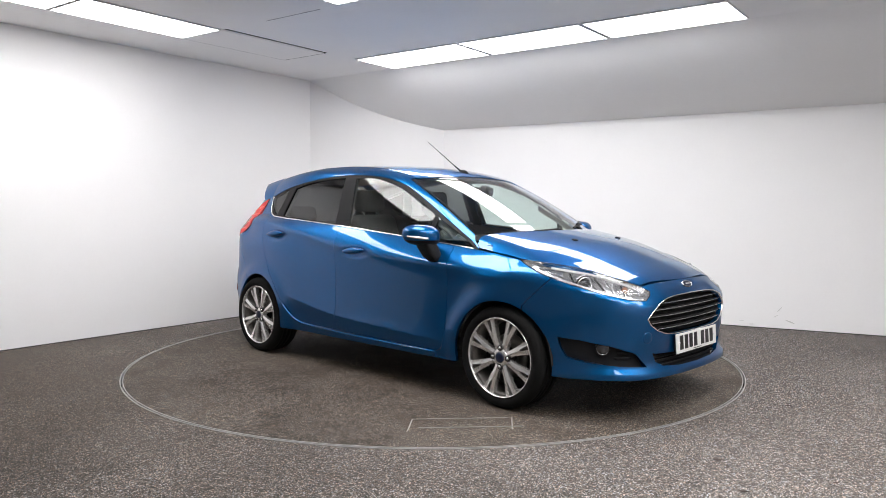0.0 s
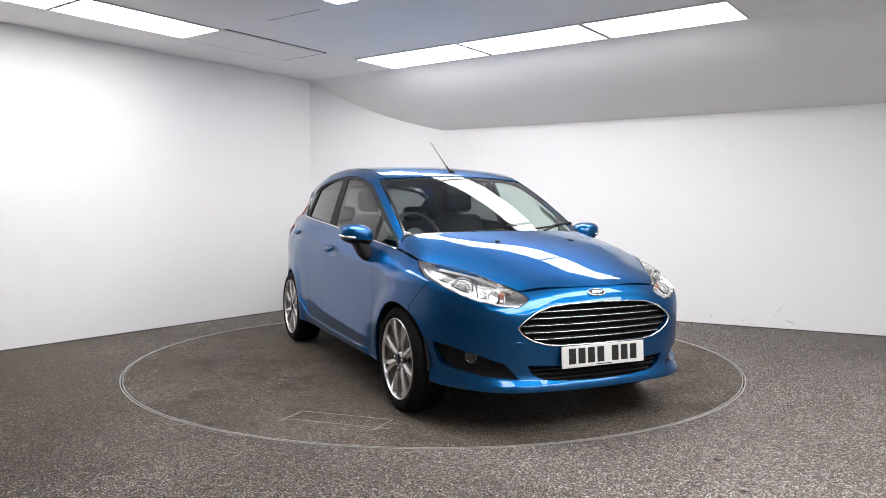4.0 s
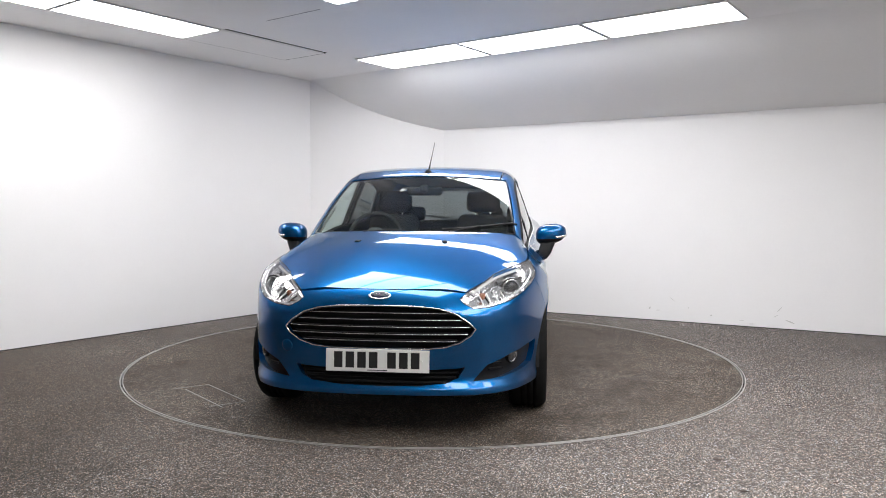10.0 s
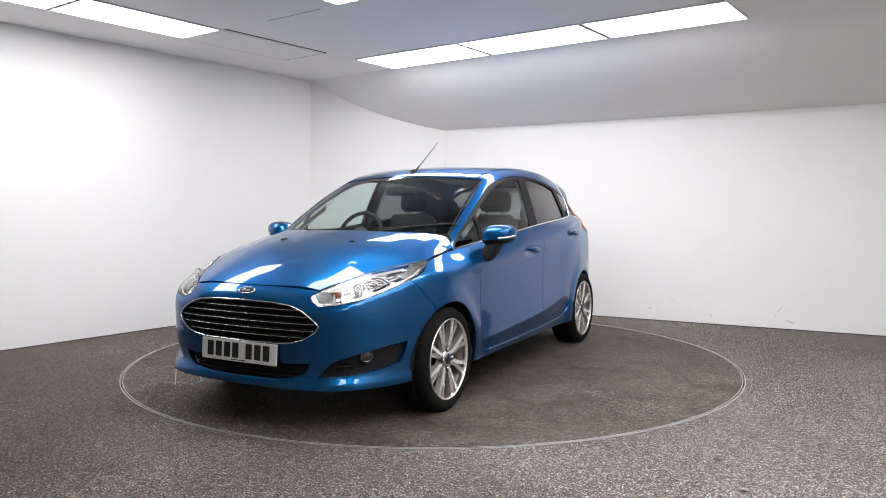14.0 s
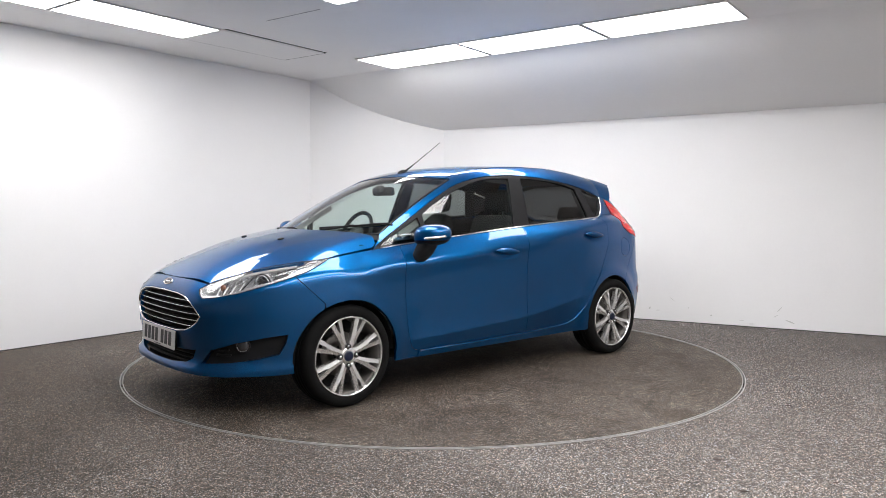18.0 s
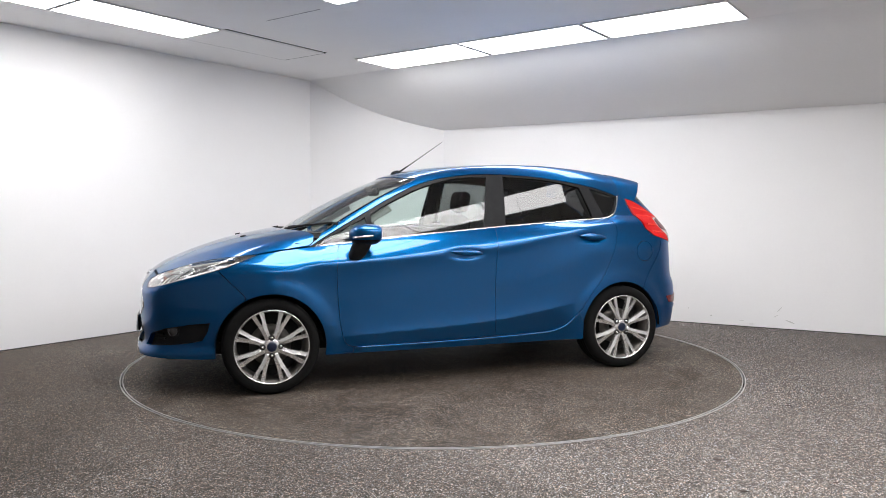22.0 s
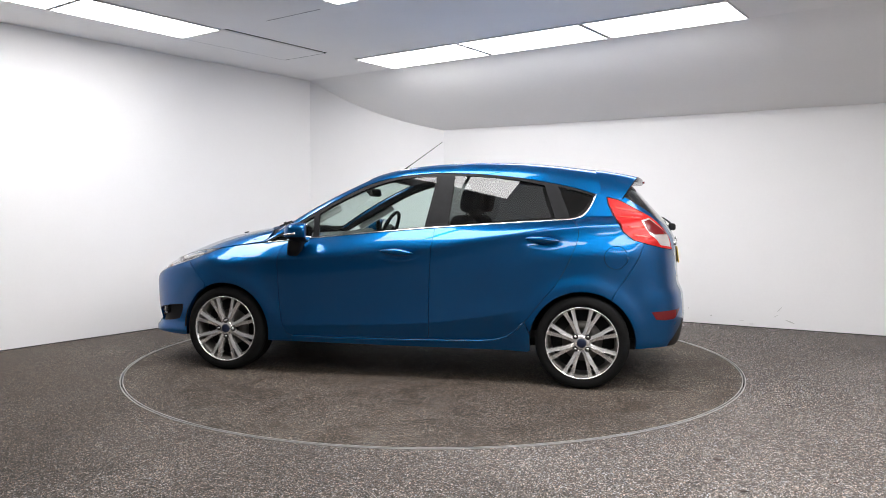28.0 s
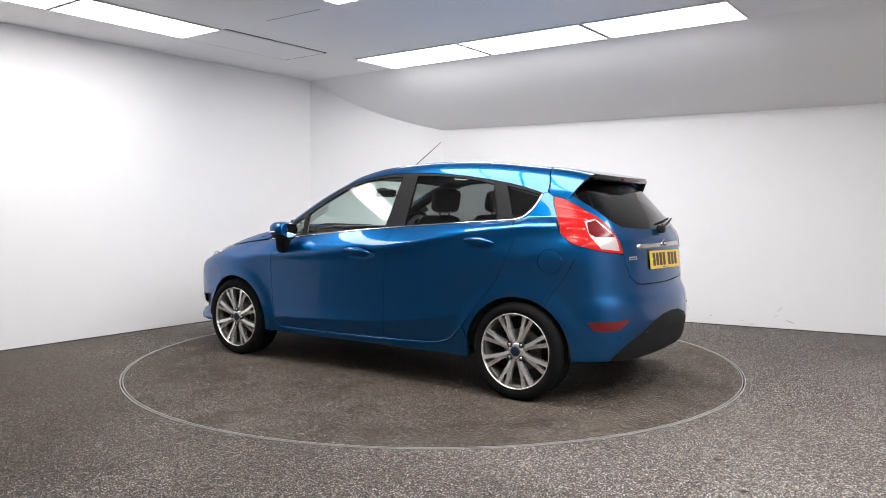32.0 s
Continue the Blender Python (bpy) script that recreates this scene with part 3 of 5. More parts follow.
def mirrored(pts):
    """A closed outline from its left half, given from the centre line round to the centre line."""
    return list(pts) + [(x, -y, z) for x, y, z in reversed(pts) if abs(y) > 1e-6]


def on_side(pts):
    q = np.asarray(pts, float)
    return [tuple(p) for p in SIDE.cast(np.stack([-q[:, 0], (q[:, 1] - .7) * np.sign(SIDE.v[2])], 1))]


def strip_along(name, pts3, w, h, material, parent, label="", mirror=False, lift=.003):
    """A slim raised moulding along a line on the form."""
    p = np.array(pts3)
    n = outward(p)
    t = np.gradient(p, axis=0)
    t /= np.linalg.norm(t, axis=1)[:, None]
    s = np.cross(n, t)
    verts, faces = [], []
    for k in range(len(p)):
        base = p[k] + n[k] * lift
        for a, b in ((-.5, -1.2), (-.5, .4), (-.25, 1), (.25, 1), (.5, .4), (.5, -1.2)):
            q = base + s[k] * a * w + n[k] * b * h
            verts.append((q[0], -q[1] if mirror else q[1], q[2]))
    for k in range(len(p) - 1):
        for j in range(5):
            a = k * 6 + j
            faces.append((a, a + 1, a + 7, a + 6) if not mirror else (a + 6, a + 7, a + 1, a))
    last = 6 * (len(p) - 1)
    faces += [tuple(range(6)), tuple(range(last, last + 6))]
    return mesh_object(name, verts, faces, material, parent, label, True)


car = tagged(new("car"), "glossy metallic blue five-door hatchback standing on the turntable", "car")

# outlines in the side view
belt = spline([(1.0, .902), (.62, .94), (.246, .978), (-.269, 1.022), (-.72, 1.053), (-1.17, 1.082)])
dlo_back = spline([(-1.17, 1.082), (-1.235, 1.105), (-1.285, 1.165), (-1.318, 1.245)], 4)
dlo_top = spline([(1.0, .902), (.77, 1.036), (.622, 1.122), (.433, 1.226), (.241, 1.315), (.046, 1.364), (-.149, 1.386), (-.307, 1.392), (-.543, 1.383), (-.781, 1.360), (-1.024, 1.322), (-1.19, 1.285), (-1.318, 1.245)])
dlo = belt + dlo_back[1:] + dlo_top[::-1][1:-1]
door_front = spline([(.80, .922), (.822, .887), (.838, .778), (.838, .667), (.822, .443), (.80, .33), (.775, .285), (.732, .268)])
b_line = [(-.269, 1.022), (-.255, .85), (-.244, .659), (-.244, .284)]
door_rear = spline([(-.60, .288), (-.70, .30), (-.804, .345), (-.897, .442), (-1.0, .573), (-1.094, .69), (-1.179, .861), (-1.215, .975), (-1.205, 1.04), (-1.17, 1.082)])
belt_front = [p for p in belt if -.269 <= p[0] <= .80]
belt_rear = [p for p in belt if -1.17 <= p[0] <= -.269]
ARCH = .334

for m in (False, True):
    out = [(.80, .922)] + belt_front[1:] + b_line[1:] + [(.249, .275), (.732, .268)] + door_front[::-1][1:-1]
    fd = panel("front_door", out, SIDE, paint, car, mirror=m, step=.0105, label="blue front door")
    out = belt_rear + door_rear[::-1][1:] + [(-.244, .284)] + b_line[::-1][1:-1]
    rd = panel("rear_door", out, SIDE, paint, car, mirror=m, step=.0105, label="blue rear door")

fender = [(1.318, .861), (1.15, .886), (1.0, .902), (.80, .922)] + door_front[1:] + [(.735, .235), (.915, .225)] + arc(HUB_X, .29, ARCH, 180 + 9 - 10, 62.5) + [(1.403, .615), (1.445, .655), (1.50, .712), (1.556, .771), (1.495, .790), (1.379, .836)]
both("front_wing", fender, SIDE, paint, car, step=.016, label="blue front wing")
sill = [(.735, .266), (-.60, .286), (-.70, .298), (-.804, .343), (-.88, .42), (-.914, .345), (-.918, .235), (-.9, .228), (.89, .228), (.912, .231), (.735, .2335)]
both("sill", sill, SIDE, paint, car, label="blue sill below the doors", gap=.001, off=.006)
sill_edge = on_side([(.725, .266), (.4, .2665), (0, .271), (-.3, .277), (-.60, .287), (-.70, .300), (-.79, .336), (-.87, .412)])
sill_edge = on_side([tuple(p) for p in spline([(x, z) for x, y, z in sill_edge], 5)])
for m in (False, True):
    strip_along("sill_edge", sill_edge, .010, .005, paint, car, "rolled upper edge of the blue sill", m, lift=.008)
quarter = [(-1.17, 1.082)] + dlo_back[1:] + [(-1.345, 1.252), (-1.385, 1.225), (-1.394, 1.18), (-1.44, 1.095), (-1.49, 1.005), (-1.56, .95), (-1.625, .935), (-1.597, .858), (-1.56, .785), (-1.505, .70), (-1.45, .62)] + arc(-HUB_X, .29, ARCH, 123, 10, 24) + [(-.88, .422)] + [p for p in door_rear if p[0] < -.88]
flap = arc(-1.451, .842, .073, 0, 345, 23)
panel("rear_quarter", quarter, SIDE, paint, car, holes=[flap], step=.014, label="blue rear quarter panel")
panel("rear_quarter", quarter, SIDE, paint, car, mirror=True, step=.014, label="blue rear quarter panel")
panel("fuel_flap", flap, SIDE, paint, car, label="round blue fuel flap", gap=.004)

# windows in the side
gl_q = [(.955, .916), (.62, .948), (.615, 1.02), (.625, 1.095), (.75, 1.028), (.87, .962)]
gl_f = [(.572, .956), (.246, .986), (-.19, 1.022), (-.215, 1.15), (-.255, 1.368)] + spline([(-.255, 1.368), (-.1, 1.366), (.048, 1.345), (.242, 1.288), (.433, 1.2), (.565, 1.125), (.585, 1.09), (.572, .956)], 4)[1:-1]
gl_r = [(-.355, 1.037), (-.72, 1.066), (-1.06, 1.09), (-1.045, 1.14), (-.985, 1.305)] + spline([(-.985, 1.305), (-.85, 1.335), (-.70, 1.356), (-.54, 1.368), (-.38, 1.374)], 3)[1:]
gl_c = [(-1.155, 1.099), (-1.2, 1.108), (-1.25, 1.15), (-1.298, 1.24), (-1.2, 1.268), (-1.075, 1.298)]
both("window_surround", dlo, SIDE, black_satin, car, holes=[gl_q, gl_f, gl_r, gl_c], off=-.004, label="black window surround and pillars", gap=.001)
SIDE_TERMS = lambda x, z: np.stack([1 + 0 * x, x, z, x * x, x * z, z * z, x**3], 1)
sample = [(x, z) for x in np.arange(-1.25, .6, .06) for z in np.arange(.98, 1.36, .04)]
sample = [q for q in sample if any(in_poly(np.array([q]), np.array(g))[0] for g in (gl_q, gl_f, gl_r, gl_c))]
sample = np.array(on_side(sample))
side_fit = np.linalg.lstsq(SIDE_TERMS(sample[:, 0], sample[:, 2]), sample[:, 1], rcond=None)[0]


def fair_side(p):
    """Lays points on one evenly curved sheet of glass along the car's side."""
    x, z, e = p[:, 0], p[:, 2], 1e-3
    y = SIDE_TERMS(x, z) @ side_fit
    n = np.stack([y - SIDE_TERMS(x + e, z) @ side_fit, 0 * x + e, y - SIDE_TERMS(x, z + e) @ side_fit], 1)
    return np.stack([x, y, z], 1), n / np.linalg.norm(n, axis=1)[:, None]


for nm, gl, mt in (("quarter_window", gl_q, front_glass), ("front_window", gl_f, front_glass), ("rear_window", gl_r, privacy_glass), ("rear_quarter_window", gl_c, privacy_glass)):
    both(nm, gl, SIDE, mt, car, off=-.011, depth=0, gap=-.004, fair=fair_side)


chrome_line = on_side([(x, z) for x, z in belt if x < .96] + dlo_back[1:])
for m in (False, True):
    strip_along("window_trim", chrome_line, .0095, .0025, chrome, car, "polished chrome window trim", m)

# bonnet, screen, roof
bonnet_half = [(1.945, 0, .74), (1.938, .15, .74), (1.918, .30, .74), (1.905, .428, .73), (1.80, .503, .772), (1.69, .564, .805), (1.607, .620, .826), (1.51, .681, .843), (1.398, .716, .855), (1.318, .730, .861), (1.15, .729, .886), (1.0, .721, .902), (.968, .702, .93), (.955, .66, .96), (.985, .58, .98), (1.06, .42, 1.0), (1.115, .22, 1.0), (1.135, 0, 1.0)]
panel("bonnet", mirrored(bonnet_half), HOOD, paint, car, step=.022, label="blue bonnet")
screen_low = [(1.10, 0), (1.08, .2), (1.03, .4), (.95, .58), (.905, .652)]
screen_top = [(.245, .566), (.29, .42), (.325, .22), (.335, 0)]
scr = [(x, y, 0) for x, y in screen_low + screen_top]
scr3 = [tuple(p) for p in TOP.cast(TOP.to(np.array(scr)))]
for i in (0, -1):
    scr3[i] = (scr3[i][0], 0.0, scr3[i][2])
SCREEN_TERMS = lambda x, y: np.stack([1 + 0 * x, x, y * y, x * x, x * y * y, y**4], 1)
sample = np.array([(x, y, 0) for x in np.arange(.3, 1.06, .05) for y in np.arange(0, .62, .05) if x < 1.04 - .3 * y * y])
sample = TOP.cast(TOP.to(sample))
screen_fit = np.linalg.lstsq(SCREEN_TERMS(sample[:, 0], sample[:, 1]), sample[:, 2], rcond=None)[0]


def fair_screen(p):
    """Lays points on one evenly curved windscreen sheet."""
    x, y, e = p[:, 0], p[:, 1], 1e-3
    z = SCREEN_TERMS(x, y) @ screen_fit
    n = np.stack([z - SCREEN_TERMS(x + e, y) @ screen_fit, z - SCREEN_TERMS(x, y + e) @ screen_fit, 0 * x + e], 1)
    return np.stack([x, y, z], 1), n / np.linalg.norm(n, axis=1)[:, None]


panel("windscreen", mirrored(scr3), SCREEN, front_glass, car, off=-.004, depth=0, gap=.0, fair=fair_screen, label="laminated windscreen")
frit = shrink(SCREEN.to(np.array(mirrored(scr3))), .022)
panel("windscreen_border", mirrored(scr3), SCREEN, black_gloss, car, holes=[SCREEN.cast(frit)], off=-.003, depth=.006, gap=.001, fair=fair_screen, label="black windscreen border")
cowl = [(1.133, 0), (1.113, .22), (1.058, .42), (.983, .58), (.953, .66), (.93, .685), (.905, .652), (.95, .58), (1.03, .4), (1.08, .2), (1.10, 0)]
panel("scuttle", mirrored([(x, y, .98) for x, y in cowl]), TOP, black_satin, car, off=-.012, label="black plastic scuttle below the windscreen")
roof_half = [(.335, 0), (.325, .22), (.29, .42), (.255, .525), (.05, .535), (-.4, .535), (-.9, .515), (-1.2, .495), (-1.30, .485), (-1.31, .3), (-1.315, 0)]
roof3 = [tuple(p) for p in TOP.cast(TOP.to(np.array([(x, y, 0) for x, y in roof_half])))]
roof3[0], roof3[-1] = (.335, 0.0, 1.38), (-1.315, 0.0, 1.4)
panel("roof", mirrored(roof3), TOP, paint, car, label="blue roof")
rail_low = on_side(dlo_top)
rail_low[0] = (1.0, .721, .902)
rail_up = [tuple(p) for p in TOP.cast(TOP.to(np.array([(.968, .700, 0), (.93, .683, 0), (.905, .654, 0), (.7, .630, 0), (.5, .607, 0), (.245, .568, 0), (.25, .528, 0), (.05, .537, 0), (-.4, .537, 0), (-.9, .517, 0), (-1.2, .497, 0), (-1.31, .487, 0)])))]
rail_end = on_side([(-1.345, 1.30), (-1.345, 1.252)])
both("side_rail", rail_low + on_side([(-1.33, 1.248)]) + rail_end[::-1] + rail_up[::-1], SHOULDER, paint, car, label="blue roof rail and windscreen pillar", step=.02)

# front bumper with its openings
grille_half = [(2.0, 0, .668), (1.99, .20, .664), (1.985, .30, .655), (1.98, .375, .632), (1.97, .44, .588), (1.975, .475, .556), (1.98, .455, .525), (1.99, .40, .49), (2.0, .33, .468), (2.02, .25, .459), (2.03, 0, .458)]
low_half = [(2.03, 0, .350), (2.0, .25, .352), (1.99, .40, .36), (1.985, .425, .365), (1.985, .395, .315), (2.0, .34, .290), (2.02, .2, .278), (2.03, 0, .275)]
fog = [(1.617, .784, .452), (1.63, .778, .40), (1.662, .764, .345), (1.75, .715, .325), (1.88, .61, .308), (1.972, .470, .297), (1.944, .537, .372), (1.85, .645, .415), (1.72, .735, .442)]
lamp_low = [(1.947, .398, .700), (1.96, .42, .678), (1.965, .468, .654), (1.93, .55, .660), (1.842, .645, .685), (1.735, .705, .718), (1.62, .75, .752), (1.556, .765, .771)]
lamp_up = [(1.495, .772, .79), (1.379, .754, .836), (1.318, .735, .861), (1.398, .720, .856), (1.51, 0.684, 0.844), (1.607, 0.622, 0.827), (1.69, 0.566, 0.807), (1.8, 0.505, 0.77), (1.905, 0.432, 0.728)]
lamp = lamp_low + lamp_up
bump_half = [(1.947, 0, .742), (1.94, .15, .742), (1.920, .30, .738), (1.907, .428, .726)] + lamp_low + on_side([(1.50, .712), (1.445, .655), (1.403, .615)] + arc(HUB_X, .29, ARCH, 61.5, -10, 14)) + [(1.66, .75, .228), (1.85, .62, .232), (1.95, .4, .232), (1.98, .2, .230), (1.985, 0, .230)]
panel("front_bumper", mirrored(bump_half), FRONT, paint, car, holes=[mirrored(grille_half), mirrored(low_half), fog, [(x, -y, z) for x, y, z in fog]], step=.022, depth=.03, label="blue front bumper")


def inset(name, outline, dom, material, deep, **more):
    return panel(name, outline, dom, material, car, off=-deep, depth=0, gap=-.006, **more)


inset("grille_back", mirrored(grille_half), FRONT, black_rough, .045)
inset("lower_grille_back", mirrored(low_half), FRONT, black_rough, .04)
for m in (False, True):
    inset("fog_lamp_recess", fog, FRONT, black_satin, .03, mirror=m)
    hl = panel("headlight", lamp, FRONT, lamp_clear, car, off=-.002, depth=0, gap=.002, mirror=m, step=.02, label="clear headlight with chrome reflectors")
    bk = panel("reflector", lamp, FRONT, lamp_bowl, hl, off=-.055, depth=-.054, gap=.003, mirror=m, step=.02, label="chrome reflector")

# rear
lamp_r = [(-1.385, .612, 1.228), (-1.457, .604, 1.211), (-1.584, .603, 1.144), (-1.666, .590, 1.098), (-1.734, .578, 1.035), (-1.788, .562, .953), (-1.806, .545, .887), (-1.737, .665, .900)] + on_side([(-1.63, .930), (-1.555, .953), (-1.492, 1.003), (-1.442, 1.092), (-1.396, 1.18)])
glass_half = [(-1.50, 0, 1.36), (-1.50, .25, 1.35), (-1.48, .45, 1.31), (-1.47, .565, 1.235), (-1.60, .565, 1.165), (-1.70, .535, 1.09), (-1.765, .48, 1.045), (-1.80, .3, 1.03), (-1.815, 0, 1.025)]
gate_half = [(-1.46, 0, 1.39), (-1.45, .3, 1.37), (-1.44, .5, 1.30)] + lamp_r[1:7] + [(-1.829, .497, .752), (-1.845, .44, .712), (-1.86, .38, .700), (-1.87, 0, .690)]
both("tail_light", lamp_r, REAR, tail_red, car, off=.003, step=.02, label="red and clear tail light")
panel("tailgate", mirrored(gate_half), REAR, paint, car, holes=[mirrored(glass_half)], label="blue tailgate")
panel("rear_screen", mirrored(glass_half), REAR, privacy_glass, car, off=-.002, depth=0, gap=-.002, label="dark tinted rear window")
low_black = [(-1.78, .66, .268), (-1.80, .645, .305), (-1.846, .572, .362), (-1.904, .352, .455), (-1.92, .15, .50), (-1.925, 0, .508)]
rear_half = [(-1.872, 0, .686), (-1.862, .38, .696), (-1.847, .44, .708), (-1.831, .497, .748), (-1.808, .545, .883)] + lamp_r[7:9] + on_side([(-1.625, .935), (-1.597, .858), (-1.56, .785), (-1.505, .70), (-1.45, .62)] + arc(-HUB_X, .29, ARCH, 123, 185, 14)) + low_black
panel("rear_bumper", mirrored(rear_half), REAR, paint, car, label="blue rear bumper", step=.025)
panel("rear_valance", mirrored(low_black[::-1] + [(-1.83, .5, .260), (-1.87, 0, .260)]), REAR, black_satin, car, label="black textured lower rear bumper")


def wheel(x, y, nuts=0):
    """A tyre on a silver rim of eight forked spokes; y gives the side."""
    s = 1 if y > 0 else -1
    w = new("wheel")
    w.parent = car
    w.matrix_basis = pose(x, s * HUB_Y, HUB_Z, 0, 0, 0 if s > 0 else 180)
    part("tyre", lathe([(-.015, .228), (.0, .234), (.008, .250), (.006, .272), (-.004, .286), (-.022, .2965), (-.045, .298), (-.060, .298), (-.062, .291), (-.069, .291), (-.071, .298), (-.094, .298), (-.096, .291), (-.104, .291), (-.106, .298), (-.129, .298), (-.131, .291), (-.138, .291), (-.140, .298), (-.155, .298), (-.178, .2965), (-.196, .286), (-.205, .270), (-.205, .25), (-.195, .228)], 72, True), tyre_rubber, w, "black low-profile tyre with a grooved tread", True)
    part("rim", lathe([(.004, .227), (.004, .2305), (-.004, .232), (-.02, .2285), (-.022, .224), (-.012, .2215), (-.003, .2225), (.002, .2245)], 72, True), alloy, w, "silver alloy rim", True)
    part("barrel", lathe([(-.02, .227), (-.19, .221), (-.19, .208), (-.10, .204), (-.03, .213)], 72, True), alloy_dark, w, "dark inner barrel", True)
    for k in range(8):
        a0 = radians(22.5 + 45 * k)
        lp = [(.035, .021), (.075, .0178), (.11, .0205), (.15, .0265), (.19, .0345), (.2235, .0415)]
        slot = [(.2190, .0120), (.19, .0100), (.16, .0062), (.149, .0022)]
        ol = [(r, t) for r, t in lp] + slot + [(r, -t) for r, t in slot[::-1]] + [(r, -t) for r, t in lp[::-1]]
        v2, f2 = fill(np.array(ol), [], .012)
        vs, fs = [], []
        for r, t in v2:
            h = -.012 - .010 * (1 - (r - .03) / .19) ** 2 + .006 * math.exp(-(t / (.012 + .10 * max(0, r - .13))) ** 2) - .004 * (r < .05)
            vs.append((r * math.cos(a0) - t * math.sin(a0), h, r * math.sin(a0) + t * math.cos(a0)))
        fs = [tuple(t) for t in f2]
        cnt = {(a, b) for t in fs for a, b in ((t[0], t[1]), (t[1], t[2]), (t[2], t[0]))}
        for a, b in [e for e in cnt if (e[1], e[0]) not in cnt]:
            n0 = len(vs)
            for q in (a, b):
                vx, vy, vz = vs[q]
                vs.append((vx, vy - .030, vz))
            fs.append((a, b, n0 + 1, n0))
        mesh_object("spoke", vs, fs, alloy, w)
    part("hub", lathe([(-.05, .052), (-.018, .052), (-.012, .046), (-.010, .032), (-.012, .0)], 40), alloy, w, "", True)
    part("centre_cap", lathe([(-.012, .031), (-.004, .029), (-.002, .022), (-.001, 0)], 32), badge_blue, w, "dark blue centre cap", True)
    for k in range(4):
        a = radians(nuts + 90 * k)
        part("nut_recess", lathe([(-.03, .0155), (-.0085, .0165), (-.0085, .0)], 16), under_dark, w, "", False, pose(.055 * math.cos(a), 0, .055 * math.sin(a)))
        part("wheel_nut", lathe([(-.03, .011), (-.004, .0105), (0, .008), (.001, 0)], 12), satin_chrome, w, "", True, pose(.055 * math.cos(a), -.006, .055 * math.sin(a)))
    part("brake_disc", lathe([(-.10, .13), (-.10, .05), (-.11, .05), (-.11, .13)], 40, True), alloy_dark, w, "grey brake disc", True)
    part("wheel_backing", lathe([(-.13, .20), (-.13, 0)], 40), under_dark, w)
    return w


for x in (HUB_X, -HUB_X):
    for y in (1, -1):
        wheel(x, y, 0 if x > 0 else 45)
for x in (HUB_X, -HUB_X):
    for y in (1, -1):
        bm = bmesh.new()
        rows = [[bm.verts.new((x + .34 * math.cos(radians(a)), y * yy, .29 + .34 * math.sin(radians(a)))) for a in range(0, 181, 10)] for yy in (.80, .52)]
        for i in range(len(rows[0]) - 1):
            bm.faces.new((rows[0][i], rows[0][i + 1], rows[1][i + 1], rows[1][i]))
        bm.faces.new(rows[1])
        part("wheel_arch_liner", bm, under_dark, car, "black wheel arch liner")
part("underbody", box_bm(3.3, 1.05, .07, .02, at=(.05, 0, .245)), under_dark, car, "dark underside")
part("underbody", box_bm(1.7, 1.34, .06, .02, at=(0, 0, .235)), under_dark, car)


# ---- small parts of the car ----
def lift_front(pts):
    """Points given as (y, z) on the nose."""
    out = []
    for y, z in pts:
        o = np.array([[3.0, y, z]])
        out.append(tuple(meet(o, np.array([[-1.0, 0, 0]]), 2.4, 120)[0]))
    return out


def lift_rear(pts):
    out = []
    for y, z in pts:
        o = np.array([[-3.0, y, z]])
        out.append(tuple(meet(o, np.array([[1.0, 0, 0]]), 2.4, 120)[0]))
    return out


def facing(p, off=0.0):
    """A pose at the surface point p whose z axis points outwards and whose x axis is level."""
    n = Vector(outward(np.array([p]))[0])
    x = Vector((0, 0, 1)).cross(n).normalized()
    y = n.cross(x)
    return Matrix.Translation(Vector(p) + n * off) @ Matrix((x, y, n)).transposed().to_4x4()


def disc_bm(profile, seg=32, sx=1.0, sy=1.0):
    """A turned form round the z axis: (radius, height) rows."""
    bm = bmesh.new()
    rings = [[bm.verts.new((sx * r * math.cos(2 * math.pi * i / seg), sy * r * math.sin(2 * math.pi * i / seg), h)) for i in range(seg)] for r, h in profile]
    for p, q in zip(rings, rings[1:]):
        for i in range(seg):
            bm.faces.new((p[i], p[(i + 1) % seg], q[(i + 1) % seg], q[i]))
    bm.faces.new(rings[-1])
    return bm


def oval_badge(p, parent, w=.058, h=.0235):
    b = part("badge", disc_bm([(1, 0), (1, .004), (.95, .006), (.86, .0065), (.84, .004)], 40, w, h), chrome, parent, "oval chrome-rimmed badge", True, facing(p))
    part("badge_field", disc_bm([(.86, .003), (.80, .0052), (.5, .006)], 40, w, h), badge_blue, b, "dark blue badge field", True)
    part("badge_mark", box_bm(w * .95, h * .45, .001, .0004, at=(0, 0, .0066)), chrome, b)


def closed(pts):
    return list(pts) + [pts[0]]


# grille: chrome frame, dark louvres with bright edges
ring = FRONT.cast(shrink(FRONT.to(np.array(mirrored(grille_half))), -.002))
ring = refine(ring, .03)
ring = np.concatenate([ring, ring[:1]])
strip_along("grille_frame", ring, .0068, .004, chrome, car, "bright chrome grille frame", lift=-.001)


def half_width(half, z):
    best = 0
    for (x0, y0, z0), (x1, y1, z1) in zip(half, half[1:]):
        if (z0 - z) * (z1 - z) <= 0 and z0 != z1:
            best = max(best, y0 + (y1 - y0) * (z - z0) / (z1 - z0))
    return best


for z in (.633, .599, .563, .527, .492):
    w = half_width(grille_half, z) - .008
    row = lift_front([(w * math.sin(math.pi / 2 * k / 16), z + .002) for k in range(-16, 17)])
    bar = strip_along("grille_bar", row, .014, .007, black_rough, car, "black grille louvre with a chrome edge", lift=-.028)
    strip_along("chrome_edge", row, .0042, .003, satin_chrome, bar, "thin chrome edge", lift=-.012)
